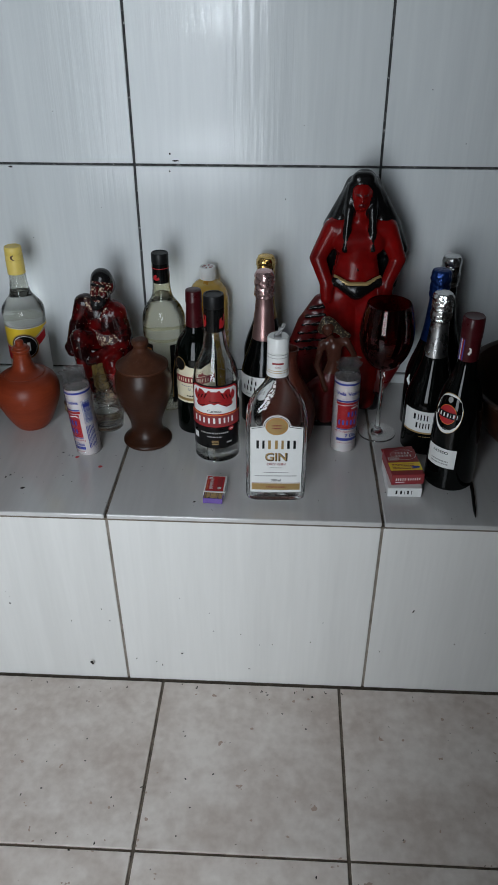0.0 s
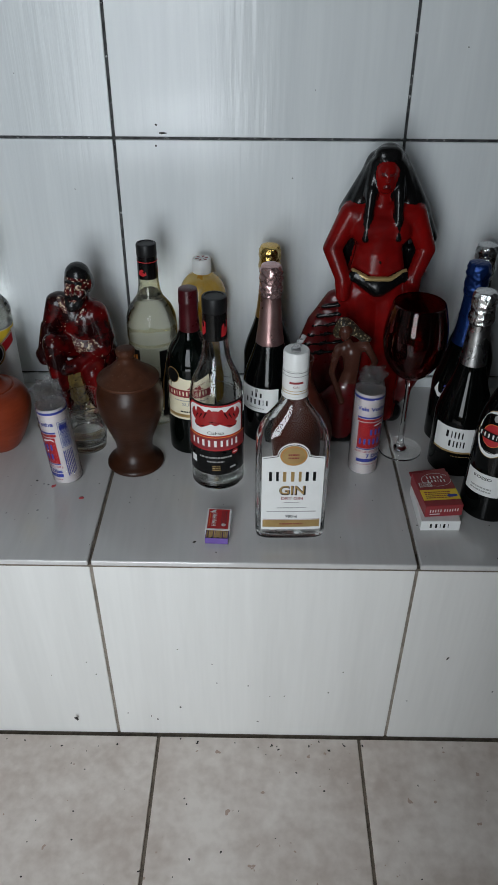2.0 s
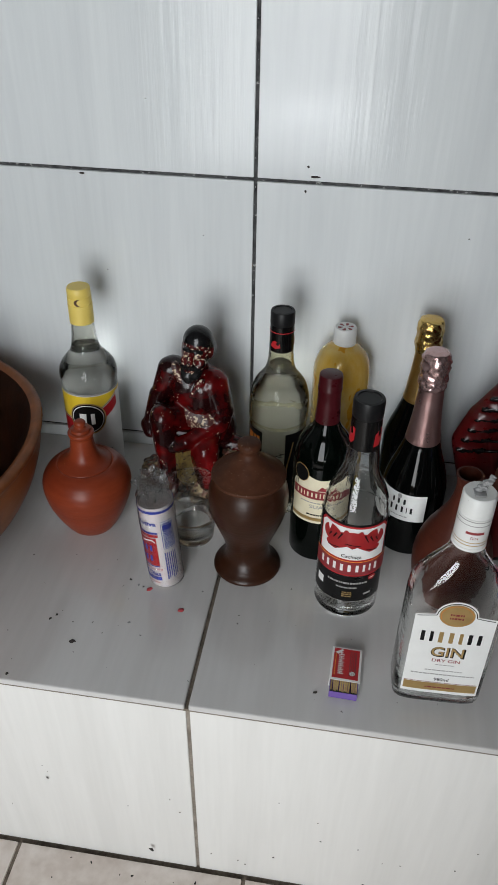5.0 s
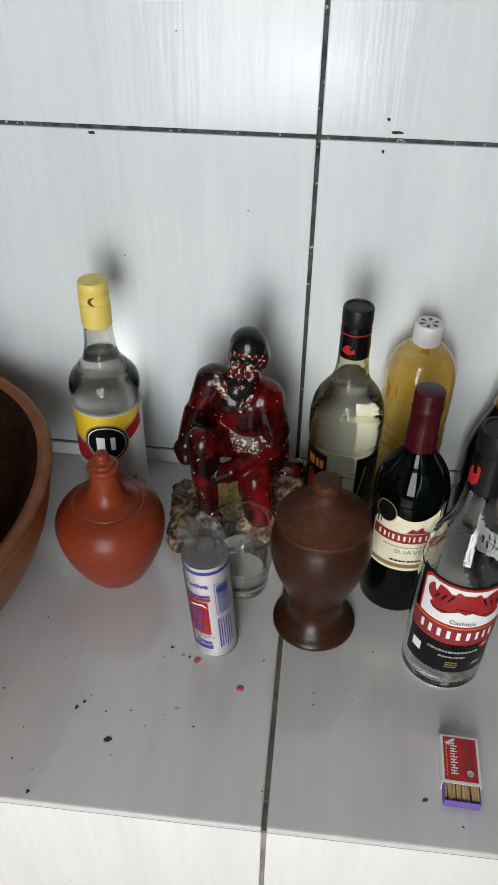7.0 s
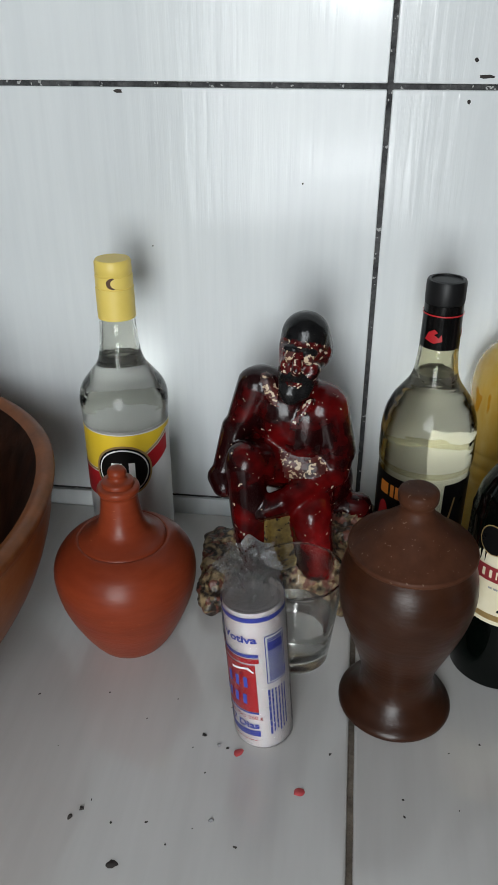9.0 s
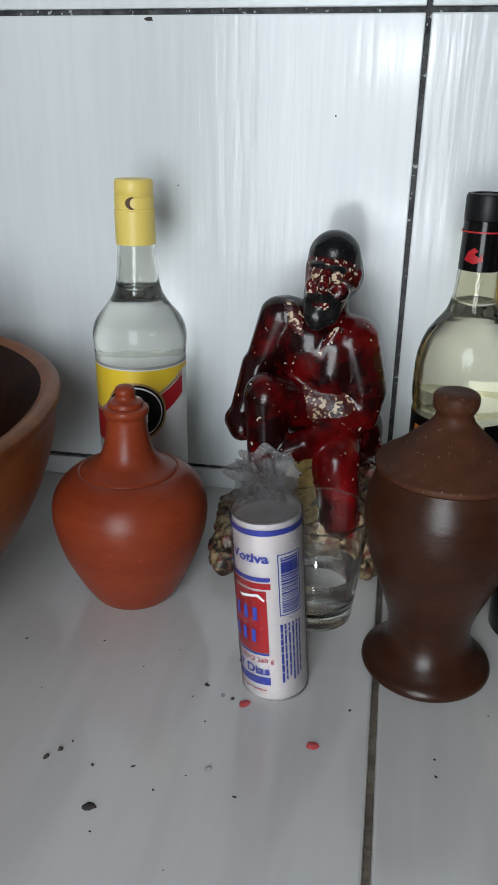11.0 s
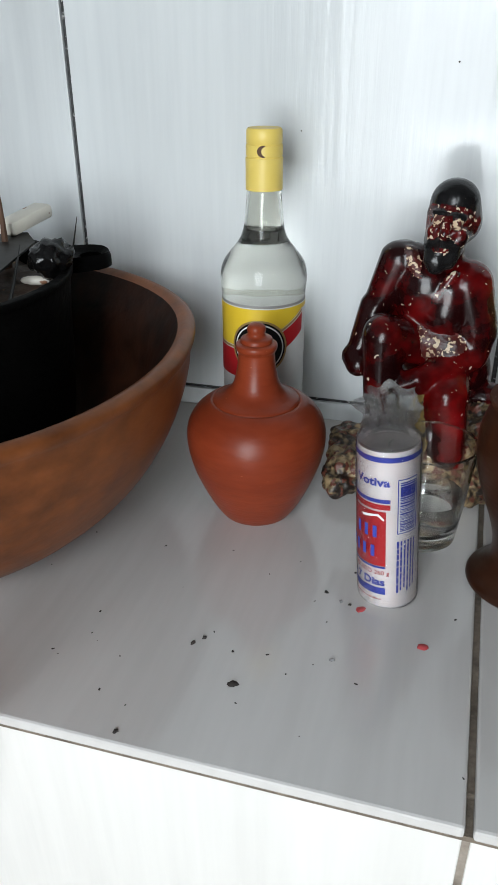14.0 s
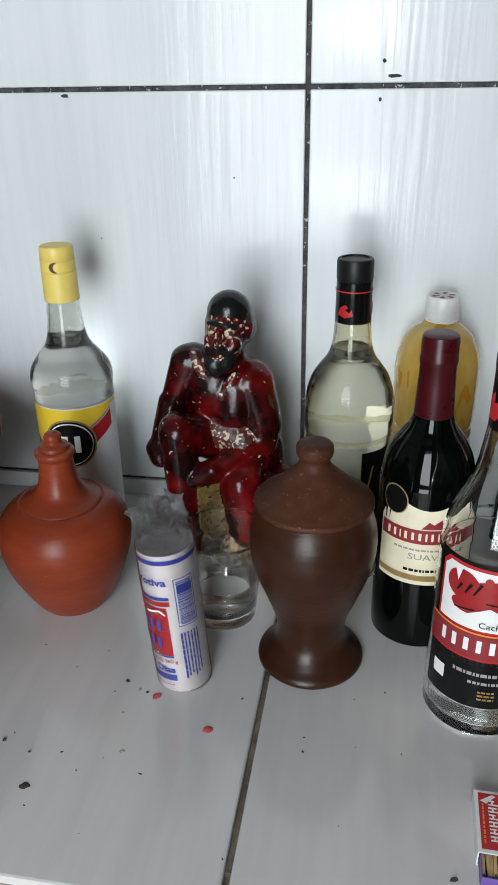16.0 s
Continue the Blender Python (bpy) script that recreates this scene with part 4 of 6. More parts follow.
def flask(w, d, z, n=64, power=4.0):
    """A ring of a flat bottle, w wide and d deep."""
    ring = []
    for k in range(n):
        a = 2 * math.pi * k / n
        c, s = math.cos(a), math.sin(a)
        p = power
        r = (abs(c) ** p + abs(s) ** p) ** (-1 / p)
        ring.append(Vector((w * r * s, -d * r * c, z)))
    return ring


def gin_bottle():
    t = thing("gin_bottle", 0.016, 0.896, LEDGE, "empty flat-sided clear gin bottle with a white label", "bottle", turn=2)
    levels = [(0.044, 0.023, 0.0, 5), (0.0485, 0.0265, 0.004, 5), (0.0495, 0.0275, 0.012, 5), (0.0495, 0.0275, 0.080, 5), (0.0488, 0.0275, 0.150, 5), (0.0475, 0.0270, 0.162, 4.4), (0.0430, 0.0255, 0.177, 3.6),
              (0.0350, 0.0228, 0.191, 2.9), (0.0262, 0.0200, 0.203, 2.4), (0.0195, 0.0172, 0.214, 2.1), (0.0160, 0.0158, 0.226, 2.0), (0.0148, 0.0148, 0.245, 2.0)]
    wall = 0.0030
    bm = bmesh.new()
    rings = [[bm.verts.new(p) for p in flask(w, d, z, 64, e)] for w, d, z, e in levels]
    inner = [[bm.verts.new(p) for p in flask(w - wall, d - wall, max(z, 0.009), 64, e)] for w, d, z, e in levels[1:]][::-1]
    for a, b in zip(rings + inner, (rings + inner)[1:]):
        for k in range(64):
            bm.faces.new((a[k], a[(k + 1) % 64], b[(k + 1) % 64], b[k]))
    bm.faces.new(rings[0][::-1])
    bm.faces.new(inner[-1])
    part("body", bm, CLEAR, t, "clear glass, empty", angle=50)
    cap = part("cap", lathe([(0, 0.2270), (0.0172, 0.2270), (0.0172, 0.2300), (0.0166, 0.2306), (0.0166, 0.2660), (0.0158, 0.2666), (0.0158, 0.2674), (0.0166, 0.2680), (0.0164, 0.2880), (0.0150, 0.2900), (0, 0.2900)], 44), PLASTIC_WHITE, t, "white screw cap")
    s = Sheet()
    for v in (0.2345, 0.2380, 0.2590, 0.2640):
        s.rect(-0.050, v, 0.050, v + 0.0009, GOLD_INK if v < 0.25 else INK_GREY, 0)
    s.rect(-0.0090, 0.2490, 0.0090, 0.2520, INK_WINE, 0)
    s.text("GIN", 0, 0.2445, 0.0046, INK_WINE, 0)
    part("print", s.lay(round_body(0.0168)), s.mats, cap, "thin rings of print")
    strip = block(-0.0070, -0.0090, 0.2902, 0.0045, 0.0020, 0.2915, 0.0004)
    for k in range(8):
        f = k / 7
        ball((-0.002 + 0.010 * f, -0.001 + 0.002 * math.sin(k * 2.1), 0.2920 + 0.0150 * f), 0.0038 - 0.0010 * f, strip, 2, 0, (1, 0.6, 0.9))
    for v in strip.verts:
        if v.co.z > 0.2920:
            v.co += Vector((noise.noise(v.co * 420), noise.noise(v.co * 420 + Vector((9, 0, 0))), 0)) * 0.0022
    part("torn_seal", strip, SMUDGE, cap, "torn grey tax seal stuck on the cap")
    s = Sheet()
    dome = [(0.0215 * math.cos(a), 0.142 + 0.0185 * math.sin(a)) for a in [math.pi * k / 14 for k in range(15)]]
    s.poly([(-0.0415, 0.021), (0.0415, 0.021), (0.0415, 0.139)] + dome + [(-0.0415, 0.139)], PAPER, 0)
    inner_d = [(0.0200 * math.cos(a), 0.1405 + 0.0175 * math.sin(a)) for a in [math.pi * k / 14 for k in range(15)]]
    outer_line = [(0.0395, 0.1370)] + inner_d + [(-0.0395, 0.1370)]
    for a, b in zip(outer_line, outer_line[1:]):
        dx, dy = b[0] - a[0], b[1] - a[1]
        q = math.hypot(dx, dy) or 1
        nx, ny = -dy / q * 0.0005, dx / q * 0.0005
        s.poly([(a[0] + nx, a[1] + ny), (a[0] - nx, a[1] - ny), (b[0] - nx, b[1] - ny), (b[0] + nx, b[1] + ny)], INK_BLACK, 1)
    s.disc(0, 0.1415, 0.0180, 0.0152, GOLD_INK, 2).disc(0, 0.1415, 0.0165, 0.0138, INK_ORANGE, 3).disc(0, 0.1415, 0.0160, 0.0133, GOLD_INK, 4)
    s.bars(-0.007, 0.137, 0.007, 0.147, 2, INK_WINE, 5, 31)
    stroke_row(s, -0.0335, 0.1020, 0.0145, (0.0078, 0.0068), INK_BLACK, 1, 0.0018)
    stroke_row(s, -0.0153, 0.1012, 0.0155, (0.0090, 0.0090, 0.0072), GOLD_INK, 1, 0.0018)
    stroke_row(s, 0.0153, 0.1020, 0.0145, (0.0080, 0.0078), INK_BLACK, 1, 0.0018)
    s.text("GIN", 0.0003, 0.0860, 0.0200, INK_BLACK, 1, wide=1.05, bold=0.035).text("GIN", -0.0004, 0.0868, 0.0192, GOLD_INK, 2, wide=1.05, bold=0.008)
    s.text("DRY GIN", 0, 0.0735, 0.0064, INK_WINE, 1, wide=1.2, bold=0.015)
    s.bars(-0.010, 0.0665, 0.010, 0.0690, 1, INK_GREY, 1, 33)
    s.bars(-0.020, 0.0575, 0.020, 0.0605, 1, INK_GREY, 1, 34).bars(-0.034, 0.0510, 0.034, 0.0545, 1, INK_GREY, 1, 35)
    s.text("980ml", 0, 0.0435, 0.0066, INK_BLACK, 1, bold=0.012)
    s.rect(-0.0395, 0.0255, 0.0395, 0.0375, GOLD_INK, 1).rect(-0.0395, 0.0383, 0.0395, 0.0389, INK_WINE, 1)
    s.bars(-0.016, 0.0300, 0.016, 0.0335, 1, INK_WINE, 2, 36)
    part("label", s.lay(lambda q, v, lift: Vector((q, -0.0279 - lift + 0.0018 * (abs(q) / 0.045) ** 4, 0.021 + (v - 0.021) * 1.055))), s.mats, t, "white label with gold and black print")


def candle(x, y, label, turn, height, lean=0, ragged=0.046):
    t = thing("candle", x, y, LEDGE, label, "candle", "wrapped candles", turn=turn, lean=lean)
    r, top = 0.0233, height - 0.0080
    part("wax", lathe([(0, 0.0005)] + smooth_profile([(0.0203, 0.0005), (0.0219, 0.003), (0.0222, 0.010), (0.0222, top - 0.004), (0.0210, top), (0.0120, top - 0.0015), (0.003, top - 0.002), (0, top - 0.002)]), 44), WAX, t, "white wax column")
    part("wick", tube([(0, 0, top - 0.003), (0.001, 0, top + 0.003), (0.003, 0.001, top + 0.005)], 0.0009, 6), PAPER, t)
    s = Sheet()
    s.rect(-0.073, height - 0.0105, 0.073, height - 0.0065, INK_BLUE, 0)
    s.text("Vela", -0.016, height - 0.0205, 0.0092, INK_BLUE, 0, wide=1.15, bold=0.03).text("Votiva", 0.010, height - 0.0205, 0.0092, INK_BLUE, 0, wide=1.15, bold=0.03)
    s.rect(-0.024, height - 0.0300, 0.024, height - 0.0270, INK_BLUE, 0).rect(-0.024, height - 0.0355, 0.024, height - 0.0312, INK_RED, 0)
    s.rect(-0.021, height - 0.0840, 0.021, height - 0.0370, INK_RED, 1)
    s.rect(-0.021, height - 0.0862, 0.021, height - 0.0845, INK_BLUE, 1)
    stroke_row(s, -0.0035, height - 0.0590, 0.0100, (0.0062, 0.0058, 0.0058), INK_BLUE, 4, 0.0010)
    stroke_row(s, -0.0185, height - 0.0760, 0.0100, (0.0058, 0.0060, 0.0056, 0.0060, 0.0058), INK_BLUE, 4, 0.0010)
    s.poly([(0.002, height - 0.0415), (0.016, height - 0.0385), (0.020, height - 0.0430), (0.0195, height - 0.0442), (0.015, height - 0.0405), (0.004, height - 0.0432)], PAPER, 4)
    s.text("PESO LÍQUIDO 260 g", 0.0, height - 0.0905, 0.0052, INK_RED, 0, wide=1.0)
    s.text("7 Dias", 0.008, height - 0.0990, 0.0090, INK_BLUE, 0, wide=1.1, bold=0.03)
    s.rect(-0.020, height - 0.1100, 0.021, height - 0.1040, INK_BLUE, 0)
    s.bars(-0.018, height - 0.1150, 0.018, height - 0.1135, 1, INK_RED, 0, 40)
    s.rect(0.0290, height - 0.0560, 0.0455, height - 0.0180, PAPER, 0).frame_line(0.0290, height - 0.0560, 0.0455, height - 0.0180, 0.0007, INK_BLUE, 1)
    rnd = random.Random(7)
    v = height - 0.0540
    while v < height - 0.0215:
        w = rnd.choice((0.0005, 0.0009, 0.0013))
        s.rect(0.0310, v, 0.0440, v + w, INK_BLUE, 1)
        v += w + rnd.choice((0.0005, 0.0008))
    for k in range(6):
        v = height - 0.1085 + 0.002 * (k % 3)
        while v < height - 0.0640:
            q = min(v + rnd.uniform(0.003, 0.009), height - 0.0625)
            s.rect(0.0290 + k * 0.0028, v, 0.0290 + k * 0.0028 + (0.0013 if k else 0.0017), q, INK_BLUE, 0)
            v = q + 0.0007
    part("printed_wrap", s.lay(lambda u, v, lift: round_body(r - 0.0006)(u, v - (0.013 if v < height - 0.024 else 0.006 if v < height - 0.0125 else 0.0), lift), 0.003), s.mats, t, "red and blue printed wrapper")
    wrap = [(0.0226, 0.0008), (r, 0.004), (r + 0.0002, height * 0.5), (r, height - 0.006), (r - 0.0020, height - 0.002), (r - 0.0055, height + 0.002)]
    film_bm = lathe(smooth_profile(wrap, 6), 48, wobble=0.0006, freq=45)
    part("clear_film", film_bm, WRAP, t, "clear shrink film")
    tuft = bmesh.new()
    for shrink, ph in ((1.0, 0.0), (0.72, 2.1)):
        rows = []
        for i in range(9):
            f = i / 8
            row = []
            for k in range(56):
                a = 2 * math.pi * k / 56
                fold = 0.13 * math.sin(a * 5 + ph + f * 4) + 0.10 * math.sin(a * 8 + 1.3 * ph - f * 7) + 0.26 * noise.noise(Vector((math.cos(a) * 2.4, math.sin(a) * 2.4, f * 5 + ph + x * 9)))
                rr = shrink * r * (0.95 - 0.10 * min(1, f * 3) - 0.20 * math.sin(f * math.pi) + (fold - 0.03) * min(1, f * 1.8) + 0.05 * f)
                zz = height - 0.0045 + f * (ragged + 0.003) * (0.92 + 0.22 * noise.noise(Vector((math.cos(a) * 1.8, math.sin(a) * 1.8, 4.0 + ph + x * 5))))
                row.append(tuft.verts.new((rr * math.sin(a), -rr * math.cos(a), zz)))
            rows.append(row)
        for a, b in zip(rows, rows[1:]):
            for k in range(56):
                tuft.faces.new((a[k], a[(k + 1) % 56], b[(k + 1) % 56], b[k]))
    part("crumpled_top", tuft, CRUMPLE, t, "crumpled open film", angle=25)


def tumbler():
    t = thing("drinking_glass", -0.311, 1.098, LEDGE, "clear glass tumbler with a thick base, half full of clear liquid", "glass")
    out = smooth_profile([(0.0262, 0.0), (0.0288, 0.002), (0.0300, 0.008), (0.0345, 0.050), (0.0383, 0.088), (0.0385, 0.090)])
    inner = [(r - 0.0017, z) for r, z in out if z > 0.013][::-1]
    bowl = lathe([(0, 0)] + out + [(0.0375, 0.0905)] + inner + [(0.025, 0.0115), (0, 0.0105)], 56)
    part("body", bowl, CLEAR, t, "clear glass")
    part("residue", lathe([(0, 0.0110), (0.0245, 0.0118), (0.0277, 0.0150), (0.0317, 0.0440), (0.0210, 0.0434), (0, 0.0432)], 56, wobble=0.0010, freq=40), LIQUID, t, "clear liquid")


def wine_glass():
    t = thing("wine_glass", 0.205, 1.096, LEDGE, "stemmed glass with a ruby red bowl and clear foot", "glass")
    stem = smooth_profile([(0.0350, 0.0), (0.0352, 0.0015), (0.0330, 0.0026), (0.0200, 0.0040), (0.0100, 0.0075), (0.0062, 0.0140), (0.0045, 0.030), (0.0040, 0.070), (0.0043, 0.110), (0.0065, 0.130), (0.0100, 0.1375)])
    part("stem", lathe([(0, 0)] + stem + [(0, 0.1378)], 48), CLEAR, t, "clear stem and foot")
    out = smooth_profile([(0.0102, 0.1380), (0.0200, 0.1425), (0.0320, 0.1540), (0.0425, 0.1730), (0.0475, 0.1950), (0.0478, 0.2130), (0.0450, 0.2350), (0.0410, 0.2530), (0.0385, 0.2620)])
    inner = [(max(r - 0.0013, 0.002), z + 0.0012) for r, z in out][::-1]
    part("bowl", lathe([(0, 0.1380)] + out + inner + [(0, 0.1400)], 56), RED_GLASS, t, "ruby red glass")


def red_clay_jug():
    t = thing("clay_jug", 0.035, 1.042, LEDGE, "rounded red clay jug with a narrow open neck, darkened for shade", "jug")
    prof = smooth_profile([(0.030, 0.0), (0.033, 0.003), (0.0420, 0.022), (0.0480, 0.052), (0.0485, 0.076), (0.0420, 0.104), (0.0300, 0.128), (0.0190, 0.150), (0.0140, 0.170), (0.0135, 0.186), (0.0155, 0.196), (0.0160, 0.199)])
    part("body", lathe([(0, 0)] + prof + [(0.0135, 0.199), (0.0115, 0.186), (0.0110, 0.165), (0, 0.160)], 56, wobble=0.0005, freq=30), SHADY_CLAY, t)


def clay_bowl(x, y, rim, high, label, clay):
    t = thing("clay_bowl", x, y, LEDGE, label, "bowl", "offering bowls")
    k, h = rim / 0.260, high / 0.166
    out = smooth_profile([(0.128 * k, 0.0), (0.143 * k, 0.004), (0.181 * k, 0.021 * h), (0.213 * k, 0.050 * h), (0.237 * k, 0.087 * h), (0.251 * k, 0.124 * h), (0.2555 * k, 0.150 * h), (0.2590 * k, 0.158 * h), (0.2590 * k, 0.164 * h), (0.2520 * k, 0.167 * h), (0.2440 * k, 0.163 * h)])
    ins = smooth_profile([(0.2400 * k, 0.156 * h), (0.222 * k, 0.125 * h), (0.206 * k, 0.088 * h), (0.182 * k, 0.052 * h), (0.140 * k, 0.026 * h), (0.060 * k, 0.016), (0, 0.015)])
    part("body", lathe([(0, 0)] + out, 96, wobble=0.003, freq=7), clay, t)
    # The lining's colour carries the shade inside the bowl.
    part("lining", lathe(out[-1:] + ins, 96, wobble=0.003, freq=7), SHADE_LINING, t, "mottled brown inside, darkened for shade")
    return t


def iron_pot(x, y, z, r, deep, label, ears):
    t = thing("iron_pot", x, y, z, label, "pot", "iron pots")
    out = smooth_profile([(r * 0.55, 0.0), (r * 0.72, 0.004), (r * 0.86, 0.024), (r * 0.93, 0.06), (r * 0.965, deep * 0.75), (r * 0.985, deep - 0.010), (r, deep - 0.006), (r, deep), (r - 0.007, deep)])
    ins = [(r * 0.93 - 0.004, deep - 0.012), (r * 0.90, deep * 0.5), (r * 0.80, 0.03), (0, 0.012)]
    part("body", lathe([(0, 0)] + out + ins, 72), IRON, t)
    for a in ears:
        d = Vector((math.cos(radians(a)), math.sin(radians(a)), 0))
        q = Vector((-d.y, d.x, 0))
        bm, n = bmesh.new(), 20
        c = d * (r + 0.011)
        rim = [c + d * 0.027 * math.copysign(abs(math.cos(2 * math.pi * k / n)) ** 0.7, math.cos(2 * math.pi * k / n)) + q * 0.022 * (1.18 - 0.18 * math.cos(2 * math.pi * k / n)) * math.copysign(abs(math.sin(2 * math.pi * k / n)) ** 0.7, math.sin(2 * math.pi * k / n)) for k in range(n)]
        hole = [c + d * (0.009 + 0.0105 * math.cos(2 * math.pi * k / n)) + q * 0.0115 * math.sin(2 * math.pi * k / n) for k in range(n)]
        loops = [[bm.verts.new((p.x, p.y, z)) for p in ring] for ring, z in ((rim, deep - 0.010), (rim, deep - 0.001), ([p.lerp(h, 0.2) for p, h in zip(rim, hole)], deep + 0.003), (hole, deep - 0.002), (hole, deep - 0.010))]
        for a2, b2 in zip(loops, loops[1:] + loops[:1]):
            for k in range(n):
                bm.faces.new((a2[k], a2[(k + 1) % n], b2[(k + 1) % n], b2[k]))
        part("ear", bm, IRON, t, "pierced iron ear")
    fillbm = bmesh.new()
    rings = []
    for i in range(10):
        rr = (r * 0.93 - 0.006) * i / 9
        rings.append([fillbm.verts.new((rr * math.cos(2 * math.pi * k / 48), rr * math.sin(2 * math.pi * k / 48),
                      deep - 0.016 + 0.007 * noise.noise(Vector((rr * 30 * math.cos(2 * math.pi * k / 48), rr * 30 * math.sin(2 * math.pi * k / 48), x))))) for k in range(48)] if i else [fillbm.verts.new((0, 0, deep - 0.014))])
    for a, b in zip(rings, rings[1:]):
        for k in range(48):
            fillbm.faces.new((a[0], b[k], b[(k + 1) % 48]) if len(a) == 1 else (a[k], b[k], b[(k + 1) % 48], a[(k + 1) % 48]))
    part("filling", fillbm, EARTH, t, "dark crusted offering mixture")
    return t


def knife():
    t = thing("knife", 0, 0, 0, "large tarnished knife with an ivory handle lying over the pot", "knife")
    tip, heel = Vector((-0.672, 0.955, 0.6265)), Vector((-0.722, 1.180, 0.634))
    d = (heel - tip).normalized()
    q = d.cross(Vector((0, 0, 1))).normalized()
    bm = bmesh.new()
    outline = [(0.0, 0.004), (0.03, 0.022), (0.09, 0.027), (0.20, 0.029), (0.232, 0.012), (0.232, -0.010), (0.20, -0.026), (0.06, -0.024), (0.02, -0.012)]
    up = [bm.verts.new(tip + d * a + q * b + Vector((0, 0, 0.0012))) for a, b in outline]
    dn = [bm.verts.new(tip + d * a + q * b - Vector((0, 0, 0.0008))) for a, b in outline]
    bm.faces.new(up)
    bm.faces.new(dn[::-1])
    for i in range(len(up)):
        j = (i + 1) % len(up)
        bm.faces.new((up[i], dn[i], dn[j], up[j]))
    part("blade", bm, STEEL, t, "tarnished steel blade", angle=20)
    hb = block(-0.011, 0, -0.006, 0.011, 0.060, 0.008, 0.004)
    part("handle", hb, BONE, t, "ivory handle", at=pose(-0.7235, 1.166, 0.640, 8, 0, -10))


def spike(points, thick, mat, label):
    bm = tube(arc(points, 3), thick, 8, taper=[thick * (1 - 0.85 * k / (3 * (len(points) - 1))) for k in range(3 * (len(points) - 1) + 1)])
    return tagged(part("iron_spike", bm, mat), label, "spike", "iron spikes")


def trident():
    t = thing("iron_trident", -0.847, 1.10, 0.600, "blackened iron ritual fork with curled arms standing in the pot", "trident")
    part("staff", tube([(0, 0, -0.03), (0, 0, 0.42)], 0.0060, 10), IRON, t)
    part("ring", tube(arc([(0, 0, 0.165), (0.055, 0, 0.170), (0.095, 0, 0.180), (0.125, 0, 0.205), (0.138, 0, 0.245), (0.122, 0, 0.285), (0.08, 0, 0.310), (0, 0, 0.320)], 8), 0.0052, 10), IRON, t, "curled iron bar")
    hook = part("hook", tube(arc([(0, 0, 0.152), (0.05, 0, 0.150), (0.088, 0, 0.146), (0.104, 0, 0.134), (0.108, 0, 0.118)], 6), 0.0045, 10), IRON, t, "bent iron arm")
    part("spear_tip", tube([(0.108, 0, 0.120), (0.1085, 0, 0.113), (0.1085, 0, 0.104), (0.1082, 0, 0.086)], 0.006, 4, taper=[0.0035, 0.0085, 0.0075, 0.0006]), IRON, hook, "flat spear point", angle=15)
    part("arm", tube(arc([(0, 0, 0.34), (0.14, -0.12, 0.345), (0.335, -0.335, 0.335)], 6), 0.0050, 8), IRON, t)


def necklace():
    t = thing("bead_necklace", -0.5320, 0.770, 0.585, "long multi-strand necklace of coral red and black beads", "necklace")
    line = arc([(-0.004, 0.0, 0.335), (-0.006, 0, 0.20), (-0.008, 0.0, 0.10), (-0.012, 0.0, 0.02), (-0.020, 0.0, -0.06), (-0.032, 0.002, -0.14), (-0.044, 0.004, -0.20), (-0.050, 0.006, -0.228), (-0.064, 0.006, -0.245), (-0.092, 0.006, -0.246)], 14)
    length = [0.0]
    for a, b in zip(line, line[1:]):
        length.append(length[-1] + (b - a).length)

    def along(s):
        for i in range(len(line) - 1):
            if length[i + 1] >= s:
                return line[i].lerp(line[i + 1], (s - length[i]) / (length[i + 1] - length[i]))
        return line[-1].copy()
    knot = 0.0505
    total = length[-1]
    seed = ball((0, 0, 0), 1.0, bmesh.new(), 1)
    unit, tris = [v.co.copy() for v in seed.verts], [[v.index for v in f.verts] for f in seed.faces]
    seed.free()
    points, faces, tints = [], [], []
    s, rnd = 0.0, random.Random(5)
    for k in range(9):
        s, run, red = 0.002, 0, True
        while s < total:
            f = (s % knot) / knot
            if 0.11 < f < 0.89:
                a = 2 * math.pi * k / 9 + s * 22
                wide = 0.0072 * math.sin(math.pi * (f - 0.05) / 0.9) + 0.0015
                p = along(s) + Vector((math.cos(a) * wide, math.sin(a) * wide * 0.8, rnd.uniform(-0.0005, 0.0005)))
                size, first = 0.00185 * rnd.uniform(0.92, 1.08), len(points)
                points += [p + Vector((v.x, v.y, v.z * 0.8)) * size for v in unit]
                faces += [[first + i for i in t3] for t3 in tris]
                tints += [0 if red else 1] * len(tris)
            s += 0.0031
            run += 1
            if run >= 3:
                run, red = 0, not red
    beads = bpy.data.meshes.new("beadwork")
    beads.from_pydata(points, [], faces)
    for m in (BEAD_RED, BEAD_BLACK):
        beads.materials.append(m)
    beads.polygons.foreach_set("material_index", tints)
    beads.polygons.foreach_set("use_smooth", [True] * len(faces))
    strands = tagged(new("beadwork", beads), "strands of small coral and black beads", kind="stuff")
    strands.parent = t
    i = 0
    while i * knot < total:
        p = along(i * knot)
        pink = i % 2 == 0
        part("spacer_bead", ball((0, 0, 0), 0.0054 if pink else 0.0048, bmesh.new(), 3, 0, (1, 1, 0.9)), BEAD_PINK if pink else BEAD_BLACK, t, "pink spacer bead" if pink else "black spacer bead", at=pose(*p), angle=180)
        i += 1


